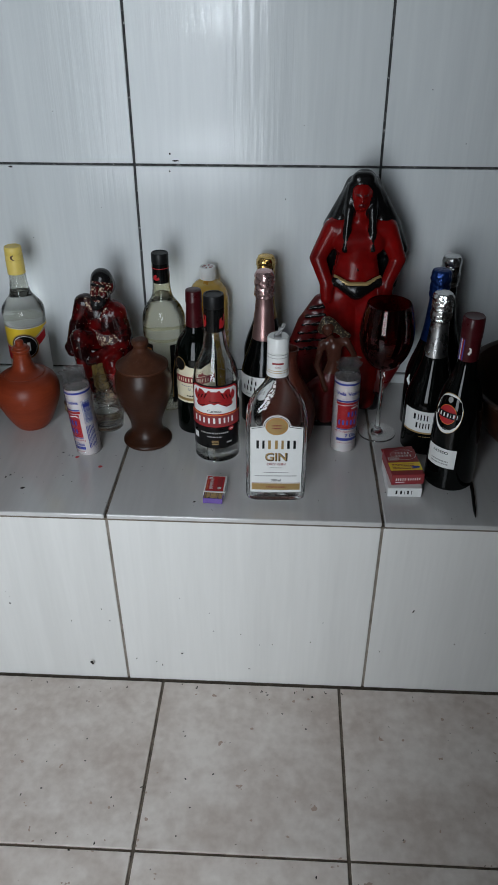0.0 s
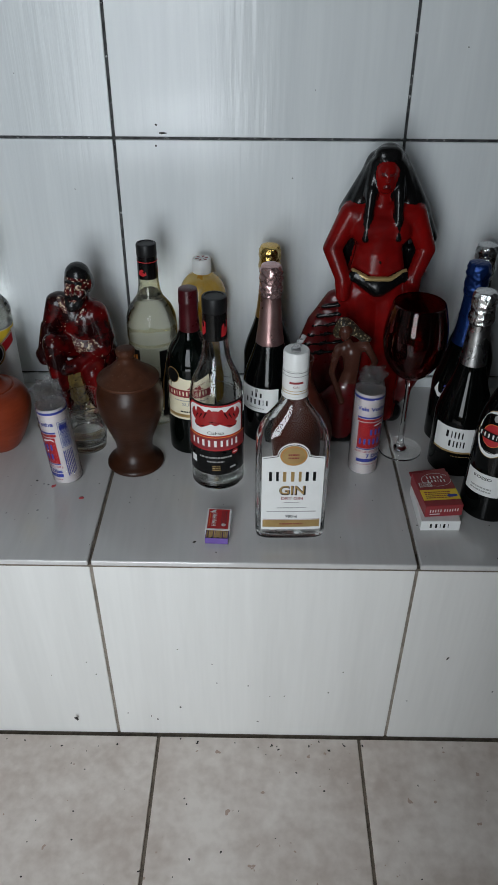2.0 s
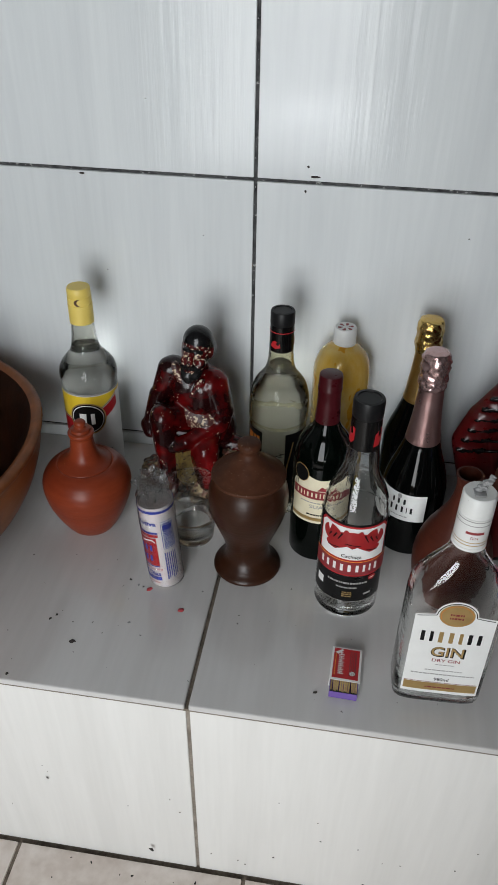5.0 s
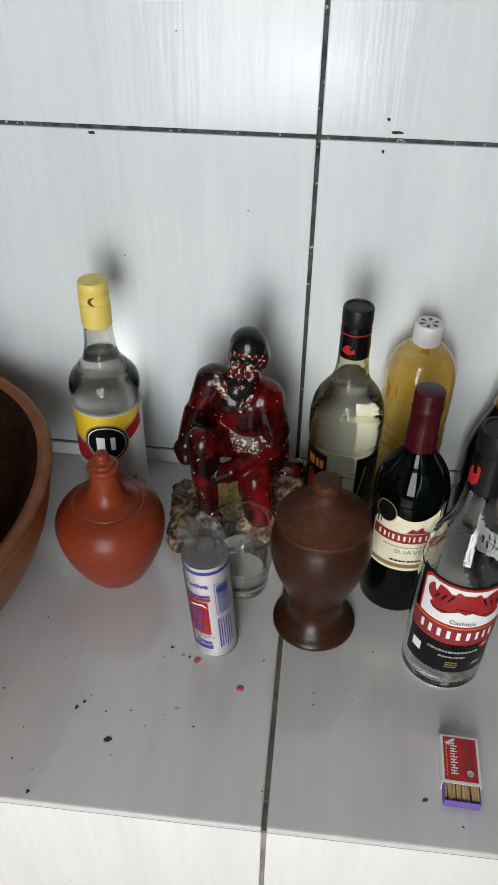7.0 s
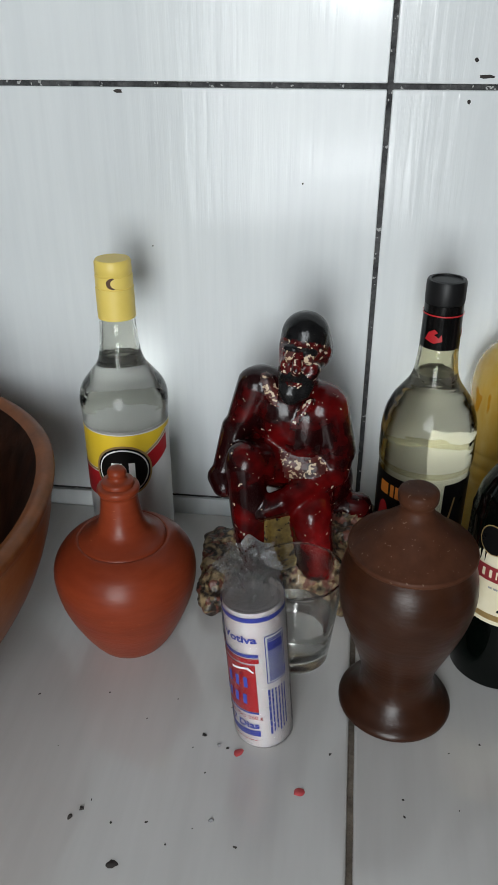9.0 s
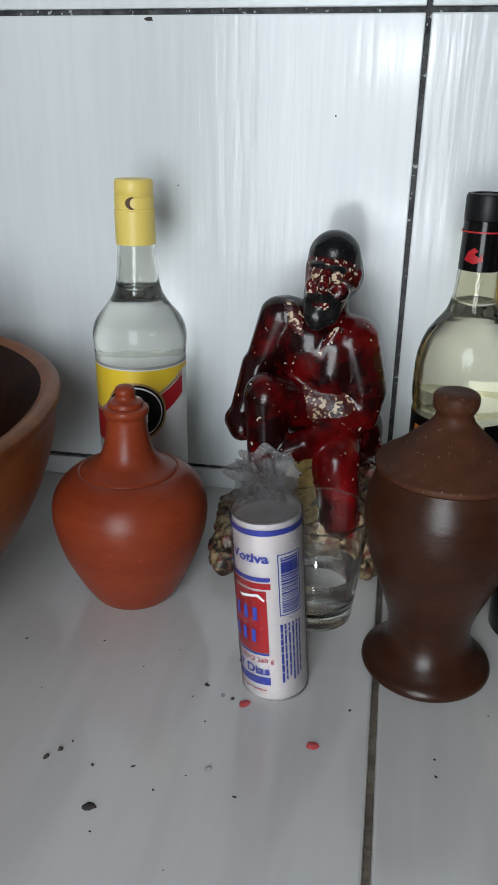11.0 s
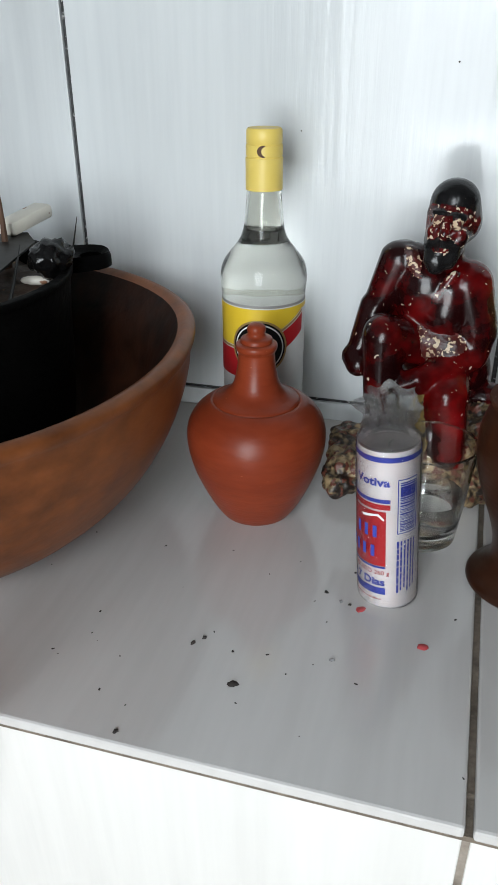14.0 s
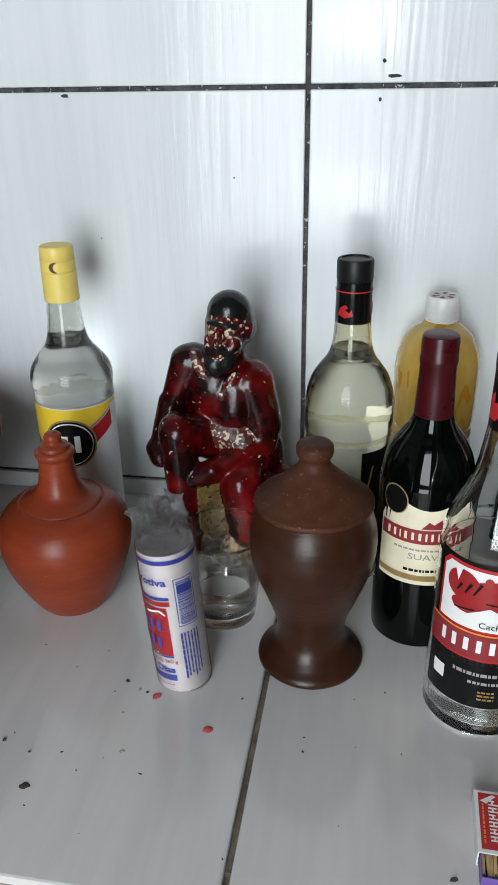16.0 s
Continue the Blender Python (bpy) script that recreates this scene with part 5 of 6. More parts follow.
def matchbox():
    t = thing("matchbox", -0.0855, 0.897, LEDGE, "small red and white matchbox slid open with matches showing", "matchbox", turn=-2)
    bm = block(-0.0175, -0.0235, 0.0, 0.0175, 0.0235, 0.0008)
    for z0, z1, x0, x1 in ((0.0122, 0.0130, -0.0175, 0.0175), (0.0008, 0.0122, -0.0175, -0.0167), (0.0008, 0.0122, 0.0167, 0.0175)):
        block(x0, -0.0235, z0, x1, 0.0235, z1, bm=bm)
    part("sleeve", bm, PAPER, t, "printed card sleeve")
    s = Sheet()
    s.rect(-0.0150, -0.0210, 0.0150, 0.0215, INK_RED, 0)
    s.rect(0.0040, -0.0160, 0.0120, 0.0180, INK_WINE, 1)
    s.bars(-0.0130, -0.0170, -0.0110, 0.0130, 1, INK_ORANGE, 1, 50, vertical=True)
    for k in range(6):
        v = -0.0150 + k * 0.0054
        s.rect(-0.0090, v, -0.0025, v + 0.0012, PAPER, 1).rect(-0.0090, v + 0.0028, -0.0035 - 0.0012 * (k % 2), v + 0.0040, PAPER, 1).rect(-0.0068, v + 0.0012, -0.0056, v + 0.0028, PAPER, 1)
    s.bars(0.0052, -0.0150, 0.0108, 0.0170, 3, INK_RED, 2, 51, vertical=True)
    s.poly([(-0.0140, 0.0150), (-0.0060, 0.0205), (-0.0035, 0.0195), (-0.0100, 0.0130)], PAPER, 1)
    s.disc(0.0080, -0.0130, 0.0032, 0.0032, PAPER, 2)
    part("print", s.lay(flat_top(0.0131)), s.mats, t, "red printed face")
    bm = block(-0.0160, -0.0385, 0.0010, 0.0160, 0.0080, 0.0018)
    for x0, x1 in ((-0.0160, -0.0153), (0.0153, 0.0160)):
        block(x0, -0.0385, 0.0018, x1, 0.0080, 0.0112, bm=bm)
    block(-0.0160, -0.0392, 0.0010, 0.0160, -0.0385, 0.0112, bm=bm)
    part("tray", bm, PURPLE, t, "purple card tray")
    rnd = random.Random(9)
    for k in range(12):
        bm = block(-0.0010, -0.020, -0.0010, 0.0010, 0.020, 0.0010)
        m = part("match", bm, MATCHWOOD, t, at=pose(-0.0140 + 0.00255 * k, -0.0165, 0.0082 + rnd.uniform(-0.0015, 0.0012), 0, 0, rnd.uniform(-3, 3)))
        part("match_head", ball((0, -0.0195, 0), 0.0015, bmesh.new(), 1, 0, (1, 1.4, 1)), GREEN_TIP, m, "dark green head")


def cigarette_packs():
    t = thing("cigarette_pack", 0.2325, 0.936, LEDGE, "white cigarette pack with black print lying on the ledge", "cigarette pack", "cigarette packs", turn=1)
    part("box", block(-0.0285, -0.043, 0.0, 0.0285, 0.043, 0.0175, 0.0010), PAPER, t, "white card box", angle=12)
    s = Sheet()
    stroke_row(s, -0.0165, 0.0055, 0.0075, (0.0056, 0.0058, 0.0018, 0.0056, 0.0018), INK_BLACK, 0, 0.0020)
    part("print", s.lay(flat_front(-0.0431)), s.mats, t, "black print")
    t = thing("cigarette_pack", 0.2335, 0.947, LEDGE + 0.0176, "open red and yellow cigarette pack on a white one", "cigarette pack", "cigarette packs", turn=6)
    part("box", block(-0.0275, -0.043, 0.0, 0.0275, 0.036, 0.0200, 0.0012), INK_WINE, t, "red card box", angle=12)
    flap = block(-0.0275, 0.036, 0.0150, 0.0275, 0.0470, 0.0162, 0.0004)
    part("lid", flap, INK_WINE, t, "half-open lid", at=pose(0, 0, 0.0, 0, -4, 0))
    s = Sheet()
    s.rect(-0.0272, -0.030, 0.0272, -0.006, INK_YELLOW, 0)
    s.bars(-0.022, -0.0260, 0.016, -0.0090, 4, INK_WINE, 1, 60).disc(0.017, -0.0215, 0.0080, 0.0032, INK_BLUE, 2)
    stroke_row(s, -0.0100, 0.0195, 0.0058, (0.0038, 0.0042, 0.0042, 0.0042, 0.0042), PAPER, 1, 0.0013)
    stroke_row(s, -0.0105, 0.0108, 0.0058, (0.0042, 0.0038, 0.0042, 0.0016, 0.0042, 0.0038), PAPER, 1, 0.0013)
    s.frame_line(-0.0245, 0.0005, -0.0060, 0.0110, 0.0010, PAPER, 1).bars(-0.022, 0.0025, -0.008, 0.0095, 3, PAPER, 1, 61)
    for k in range(22):
        a, b = 2 * math.pi * k / 24 + 0.6, 2 * math.pi * (k + 1) / 24 + 0.6
        s.poly([(0.004 + 0.0215 * math.cos(a), 0.0165 + 0.0150 * math.sin(a)), (0.004 + 0.0222 * math.cos(a), 0.0165 + 0.0156 * math.sin(a)), (0.004 + 0.0222 * math.cos(b), 0.0165 + 0.0156 * math.sin(b)), (0.004 + 0.0215 * math.cos(b), 0.0165 + 0.0150 * math.sin(b))], PAPER, 1)
    part("top_print", s.lay(flat_top(0.0201)), s.mats, t, "yellow panel and white print")
    s = Sheet()
    stroke_row(s, -0.0215, 0.0085, 0.0050, (0.0028,) * 5, PAPER, 0, 0.0010)
    stroke_row(s, -0.0005, 0.0085, 0.0050, (0.0028,) * 6, PAPER, 0, 0.0010)
    s.rect(-0.021, 0.0045, -0.006, 0.0060, PAPER, 0)
    part("end_print", s.lay(flat_front(-0.0431)), s.mats, t, "white print")


def crouching_statue():
    R, B, C, K, D, F = 0, 1, 2, 3, 4, 5
    o = Vector((-0.325, 1.190, LEDGE))

    def w(x, y, z):
        return Vector((x, y, z)) - o
    P = [
        (F, w(-0.314, 1.185, 0.669), 0.0210, w(-0.317, 1.179, 0.652), 0.0165, 1.0),
        (B, w(-0.3125, 1.1890, 0.6800), 0.0205, w(-0.3090, 1.1970, 0.6650), 0.0200, 1.0),
        (B, w(-0.3215, 1.1790, 0.6865), 0.0068, w(-0.3060, 1.1780, 0.6850), 0.0068, 1.0),
        (B, w(-0.3280, 1.1685, 0.6765), 0.0022, w(-0.3205, 1.1650, 0.6775), 0.0024, 1.0),
        (B, w(-0.3115, 1.1645, 0.6755), 0.0024, w(-0.3030, 1.1672, 0.6735), 0.0022, 1.0),
        (C, w(-0.3240, 1.1650, 0.6705), 0.0040, w(-0.3230, 1.1648, 0.6705), 0.0040, 1.0),
        (C, w(-0.3090, 1.1640, 0.6685), 0.0038, w(-0.3080, 1.1640, 0.6685), 0.0038, 1.0),
        (F, w(-0.3165, 1.1630, 0.6730), 0.0034, w(-0.3172, 1.1560, 0.6625), 0.0048, 1.0),
        (F, w(-0.3255, 1.1690, 0.6610), 0.0070, w(-0.3245, 1.1680, 0.6590), 0.0070, 1.0),
        (F, w(-0.3050, 1.1680, 0.6580), 0.0072, w(-0.3060, 1.1670, 0.6560), 0.0070, 1.0),
        (B, w(-0.3280, 1.1650, 0.6520), 0.0036, w(-0.3185, 1.1585, 0.6555), 0.0036, 1.0),
        (B, w(-0.3185, 1.1585, 0.6555), 0.0036, w(-0.3070, 1.1640, 0.6505), 0.0036, 1.0),
        (F, w(-0.3225, 1.1605, 0.6500), 0.0024, w(-0.3155, 1.1595, 0.6490), 0.0024, 1.0),
        (B, w(-0.3290, 1.1740, 0.6560), 0.0050, w(-0.3240, 1.1640, 0.6400), 0.0085, 1.0),
        (B, w(-0.3015, 1.1770, 0.6600), 0.0052, w(-0.3130, 1.1665, 0.6400), 0.0085, 1.0),
        (B, w(-0.3210, 1.1640, 0.6390), 0.0088, w(-0.3215, 1.1640, 0.6360), 0.0085, 1.0),
        (F, w(-0.2945, 1.1850, 0.6690), 0.0048, w(-0.2960, 1.1830, 0.6600), 0.0038, 1.0),
        (C, w(-0.3450, 1.1860, 0.6390), 0.0065, w(-0.3330, 1.1760, 0.6200), 0.0055, 1.0),
        (F, w(-0.3330, 1.1750, 0.6190), 0.0050, w(-0.3200, 1.1715, 0.6040), 0.0040, 1.0),
        (F, w(-0.3060, 1.1740, 0.6260), 0.0040, w(-0.3180, 1.1715, 0.6080), 0.0036, 1.0),
        (K, w(-0.386, 1.148, 0.435), 0.0175, w(-0.388, 1.215, 0.438), 0.0195, 1.0),
        (R, w(-0.317, 1.196, 0.640), 0.0175, w(-0.320, 1.200, 0.622), 0.0200, 1.0),
        (R, w(-0.350, 1.198, 0.627), 0.0200, w(-0.304, 1.200, 0.612), 0.0230, 1.0),
        (R, w(-0.328, 1.198, 0.608), 0.0320, w(-0.314, 1.204, 0.575), 0.0330, 0.95),
        (R, w(-0.308, 1.188, 0.606), 0.0230, w(-0.310, 1.186, 0.590), 0.0235, 0.9),
        (C, w(-0.336, 1.180, 0.568), 0.0150, w(-0.302, 1.178, 0.560), 0.0170, 0.9),
        (R, w(-0.316, 1.206, 0.556), 0.0340, w(-0.300, 1.210, 0.530), 0.0360, 1.0),
        (R, w(-0.356, 1.200, 0.602), 0.0110, w(-0.360, 1.198, 0.570), 0.0090, 1.0),
        (R, w(-0.354, 1.194, 0.629), 0.0180, w(-0.369, 1.190, 0.588), 0.0135, 1.0),
        (R, w(-0.371, 1.190, 0.588), 0.0145, w(-0.381, 1.180, 0.552), 0.0110, 1.0),
        (R, w(-0.384, 1.177, 0.545), 0.0125, w(-0.380, 1.170, 0.540), 0.0110, 1.0),
        (R, w(-0.296, 1.194, 0.610), 0.0245, w(-0.283, 1.188, 0.574), 0.0190, 1.0),
        (R, w(-0.283, 1.188, 0.574), 0.0185, w(-0.284, 1.184, 0.556), 0.0158, 1.0),
        (R, w(-0.284, 1.182, 0.555), 0.0152, w(-0.322, 1.156, 0.538), 0.0115, 1.0),
        (R, w(-0.326, 1.154, 0.537), 0.0125, w(-0.342, 1.152, 0.531), 0.0105, 1.0),
        (R, w(-0.330, 1.198, 0.550), 0.0240, w(-0.358, 1.158, 0.575), 0.0185, 1.0),
        (R, w(-0.358, 1.156, 0.573), 0.0185, w(-0.356, 1.158, 0.515), 0.0160, 1.0),
        (R, w(-0.356, 1.158, 0.515), 0.0155, w(-0.352, 1.156, 0.470), 0.0125, 1.0),
        (R, w(-0.352, 1.152, 0.462), 0.0125, w(-0.350, 1.138, 0.456), 0.0095, 1.0),
        (R, w(-0.306, 1.198, 0.536), 0.0240, w(-0.300, 1.158, 0.522), 0.0200, 1.0),
        (R, w(-0.300, 1.156, 0.518), 0.0190, w(-0.293, 1.156, 0.472), 0.0165, 1.0),
        (D, w(-0.328, 1.158, 0.520), 0.0130, w(-0.326, 1.156, 0.480), 0.0150, 1.0),
        (K, w(-0.330, 1.185, 0.450), 0.0300, w(-0.290, 1.190, 0.460), 0.0300, 1.3),
        (K, w(-0.388, 1.165, 0.434), 0.0170, w(-0.350, 1.160, 0.438), 0.0210, 1.3),
        (K, w(-0.350, 1.160, 0.438), 0.0210, w(-0.270, 1.162, 0.437), 0.0200, 1.3),
        (K, w(-0.266, 1.215, 0.466), 0.0300, w(-0.268, 1.205, 0.498), 0.0230, 1.0),
        (K, w(-0.360, 1.225, 0.441), 0.0240, w(-0.268, 1.225, 0.441), 0.0240, 1.1),
        (R, w(-0.258, 1.198, 0.510), 0.0130, w(-0.285, 1.198, 0.512), 0.0130, 1.0),
    ]
    sculpt("crouching_statue", P, [RED_PAINT, BLACK_PAINT, WORN_PAINT, ROCK_PAINT, GILT, FACE_PAINT], o.x - 0.004, o.y, o.z, "crouching red and black painted plaster statue with chipped paint", "statue", 0.0019, 5, K)


def standing_statue():
    R, B, G, D = 0, 1, 2, 3
    o = Vector((0.165, 1.215, LEDGE))

    def w(x, y, z):
        return Vector((x, y, z)) - o
    y = 1.205
    P = [
        (R, w(0.1555, y - 0.020, 0.8420), 0.0165, w(0.1550, y - 0.021, 0.8245), 0.0125, 0.95),
        (R, w(0.1550, y - 0.0350, 0.8400), 0.0028, w(0.1548, y - 0.0385, 0.8325), 0.0034, 1.0),
        (D, w(0.1510, y - 0.0345, 0.8245), 0.0022, w(0.1585, y - 0.0345, 0.8245), 0.0022, 1.0),
        (D, w(0.1460, y - 0.0335, 0.8425), 0.0020, w(0.1510, y - 0.0350, 0.8425), 0.0020, 1.0),
        (D, w(0.1590, y - 0.0350, 0.8425), 0.0020, w(0.1640, y - 0.0335, 0.8425), 0.0020, 1.0),
        (B, w(0.1570, y - 0.0325, 0.7120), 0.0020, w(0.1572, y - 0.0325, 0.7110), 0.0020, 1.0),
        (B, w(0.159, y - 0.002, 0.8555), 0.0235, w(0.160, y + 0.004, 0.835), 0.0250, 0.95),
        (B, w(0.1405, y - 0.012, 0.852), 0.0095, w(0.1350, y - 0.018, 0.808), 0.0105, 0.9),
        (B, w(0.1715, y - 0.012, 0.852), 0.0095, w(0.1760, y - 0.018, 0.808), 0.0105, 0.9),
        (B, w(0.142, y + 0.004, 0.835), 0.0200, w(0.113, y + 0.014, 0.775), 0.0210, 0.9),
        (B, w(0.178, y + 0.004, 0.835), 0.0200, w(0.212, y + 0.012, 0.775), 0.0210, 0.9),
        (B, w(0.150, y + 0.008, 0.845), 0.0240, w(0.134, y + 0.016, 0.785), 0.0300, 0.7),
        (B, w(0.168, y + 0.008, 0.845), 0.0240, w(0.190, y + 0.016, 0.785), 0.0300, 0.7),
        (B, w(0.212, y + 0.012, 0.775), 0.0200, w(0.236, y + 0.014, 0.735), 0.0130, 0.9),
        (B, w(0.116, y + 0.014, 0.775), 0.0210, w(0.106, y + 0.020, 0.700), 0.0150, 0.9),
        (B, w(0.106, y + 0.020, 0.700), 0.0150, w(0.110, y + 0.020, 0.650), 0.0120, 0.9),
        (B, w(0.160, y + 0.025, 0.760), 0.0480, w(0.160, y + 0.028, 0.680), 0.0520, 0.5),
        (B, w(0.226, y + 0.016, 0.730), 0.0150, w(0.222, y + 0.018, 0.670), 0.0140, 0.9),
        (B, w(0.1355, y - 0.022, 0.815), 0.0090, w(0.131, y - 0.034, 0.746), 0.0042, 0.9),
        (B, w(0.1755, y - 0.022, 0.815), 0.0090, w(0.180, y - 0.034, 0.748), 0.0042, 0.9),
        (B, w(0.1490, y - 0.0130, 0.8640), 0.0130, w(0.1640, y - 0.0130, 0.8640), 0.0130, 0.95),
        (B, w(0.1410, y - 0.0060, 0.8480), 0.0130, w(0.1220, y - 0.0020, 0.7950), 0.0135, 0.9),
        (B, w(0.1740, y - 0.0060, 0.8480), 0.0130, w(0.1980, y - 0.0020, 0.7950), 0.0135, 0.9),
        (R, w(0.156, y - 0.010, 0.815), 0.0115, w(0.156, y - 0.006, 0.790), 0.0150, 0.9),
        (R, w(0.118, y - 0.006, 0.775), 0.0210, w(0.198, y - 0.006, 0.775), 0.0210, 0.9),
        (R, w(0.138, y - 0.010, 0.757), 0.0280, w(0.177, y - 0.010, 0.757), 0.0280, 0.95),
        (R, w(0.157, y - 0.006, 0.750), 0.0390, w(0.157, y - 0.004, 0.722), 0.0360, 0.75),
        (R, w(0.157, y - 0.004, 0.722), 0.0365, w(0.157, y - 0.004, 0.678), 0.0480, 0.74),
        (R, w(0.110, y - 0.006, 0.776), 0.0190, w(0.085, y - 0.008, 0.724), 0.0150, 0.95),
        (R, w(0.085, y - 0.008, 0.724), 0.0148, w(0.103, y - 0.026, 0.682), 0.0125, 0.95),
        (R, w(0.103, y - 0.028, 0.676), 0.0130, w(0.104, y - 0.030, 0.656), 0.0110, 0.95),
        (R, w(0.206, y - 0.006, 0.776), 0.0190, w(0.229, y - 0.008, 0.724), 0.0150, 0.95),
        (R, w(0.229, y - 0.008, 0.724), 0.0148, w(0.211, y - 0.026, 0.684), 0.0125, 0.95),
        (R, w(0.211, y - 0.028, 0.678), 0.0130, w(0.211, y - 0.030, 0.658), 0.0110, 0.95),
        (B, w(0.122, y - 0.030, 0.688), 0.0100, w(0.157, y - 0.034, 0.672), 0.0160, 0.8),
        (B, w(0.192, y - 0.030, 0.688), 0.0100, w(0.157, y - 0.034, 0.672), 0.0160, 0.8),
        (G, w(0.116, y - 0.029, 0.699), 0.0030, w(0.140, y - 0.0405, 0.688), 0.0030, 1.0),
        (G, w(0.140, y - 0.0405, 0.688), 0.0030, w(0.174, y - 0.0405, 0.688), 0.0030, 1.0),
        (G, w(0.198, y - 0.029, 0.699), 0.0030, w(0.174, y - 0.0405, 0.688), 0.0030, 1.0),
        (R, w(0.134, y - 0.006, 0.650), 0.0360, w(0.143, y - 0.008, 0.555), 0.0310, 0.8),
        (R, w(0.181, y - 0.006, 0.650), 0.0360, w(0.183, y - 0.008, 0.555), 0.0310, 0.8),
        (R, w(0.143, y - 0.008, 0.555), 0.0310, w(0.150, y - 0.004, 0.460), 0.0250, 0.8),
        (R, w(0.183, y - 0.008, 0.555), 0.0310, w(0.184, y - 0.010, 0.462), 0.0240, 0.8),
        (R, w(0.188, y - 0.018, 0.448), 0.0220, w(0.188, y - 0.034, 0.444), 0.0170, 1.0),
        (D, w(0.096, y + 0.002, 0.635), 0.0170, w(0.074, y + 0.002, 0.590), 0.0230, 0.8),
        (D, w(0.074, y + 0.002, 0.590), 0.0230, w(0.062, y + 0.004, 0.550), 0.0240, 0.8),
        (D, w(0.062, y + 0.004, 0.550), 0.0240, w(0.084, y + 0.004, 0.490), 0.0290, 0.8),
        (D, w(0.084, y + 0.004, 0.490), 0.0280, w(0.110, y + 0.004, 0.445), 0.0260, 0.9),
        (D, w(0.115, y + 0.010, 0.600), 0.0330, w(0.120, y + 0.010, 0.460), 0.0330, 0.7),
        (D, w(0.220, y + 0.002, 0.635), 0.0180, w(0.240, y + 0.002, 0.590), 0.0240, 0.8),
        (D, w(0.240, y + 0.002, 0.590), 0.0240, w(0.248, y + 0.004, 0.545), 0.0260, 0.8),
        (D, w(0.248, y + 0.004, 0.545), 0.0250, w(0.215, y + 0.006, 0.470), 0.0250, 0.8),
        (D, w(0.205, y + 0.010, 0.600), 0.0330, w(0.205, y + 0.010, 0.460), 0.0300, 0.7),
        (B, w(0.110, y + 0.006, 0.434), 0.0180, w(0.206, y - 0.010, 0.434), 0.0180, 1.6),
    ]
    for k in range(6):
        z = 0.632 - 0.017 * k
        x0 = 0.096 - 0.0058 * k
        P.append((B, w(x0 - 0.022, y - 0.0125, z - 0.004), 0.0027, w(0.120, y - 0.0170, z + 0.004), 0.0027, 1.0))
    sculpt("standing_statue", P, [SMOOTH_RED, PLAIN_BLACK, BELT_GILT, DEEP_RED], o.x - 0.004, o.y, o.z, "tall glossy red plaster statue with long black hair and cape", "statue", 0.0022, 9)


def small_statue():
    T, H, R, B = 0, 1, 2, 3
    o = Vector((0.105, 1.130, LEDGE))

    def w(x, y, z):
        return Vector((x, y, z)) - o
    y = 1.13
    P = [
        (T, w(0.103, y - 0.006, 0.620), 0.0100, w(0.103, y - 0.006, 0.612), 0.0085, 1.0),
        (H, w(0.101, y + 0.002, 0.627), 0.0120, w(0.094, y + 0.005, 0.612), 0.0100, 1.0),
        (H, w(0.108, y + 0.002, 0.625), 0.0105, w(0.131, y + 0.002, 0.606), 0.0070, 1.0),
        (H, w(0.131, y + 0.002, 0.606), 0.0070, w(0.142, y + 0.006, 0.600), 0.0050, 1.0),
        (T, w(0.106, y, 0.606), 0.0060, w(0.110, y, 0.596), 0.0070, 1.0),
        (T, w(0.096, y, 0.586), 0.0085, w(0.136, y, 0.591), 0.0085, 0.9),
        (T, w(0.117, y - 0.002, 0.580), 0.0160, w(0.118, y, 0.545), 0.0125, 0.8),
        (T, w(0.117, y, 0.545), 0.0130, w(0.112, y, 0.520), 0.0165, 0.8),
        (T, w(0.093, y - 0.002, 0.584), 0.0072, w(0.086, y - 0.004, 0.545), 0.0056, 1.0),
        (T, w(0.086, y - 0.004, 0.545), 0.0056, w(0.104, y - 0.018, 0.500), 0.0048, 1.0),
        (T, w(0.140, y - 0.002, 0.589), 0.0072, w(0.154, y - 0.004, 0.566), 0.0056, 1.0),
        (T, w(0.154, y - 0.004, 0.566), 0.0056, w(0.138, y - 0.014, 0.530), 0.0048, 1.0),
        (R, w(0.112, y - 0.002, 0.515), 0.0190, w(0.108, y - 0.002, 0.478), 0.0250, 0.8),
        (R, w(0.108, y - 0.002, 0.478), 0.0250, w(0.106, y, 0.440), 0.0270, 0.8),
        (R, w(0.095, y + 0.002, 0.500), 0.0180, w(0.074, y + 0.002, 0.480), 0.0180, 0.7),
        (R, w(0.074, y + 0.002, 0.480), 0.0180, w(0.082, y + 0.002, 0.445), 0.0200, 0.8),
        (B, w(0.088, y, 0.428), 0.0150, w(0.122, y, 0.428), 0.0150, 1.3),
    ]
    sculpt("small_statue", P, [TAN_PAINT, FLOWER_PAINT, DEEP_RED, PLAIN_BLACK], *o, "small painted plaster statue in a red skirt", "statue", 0.002)


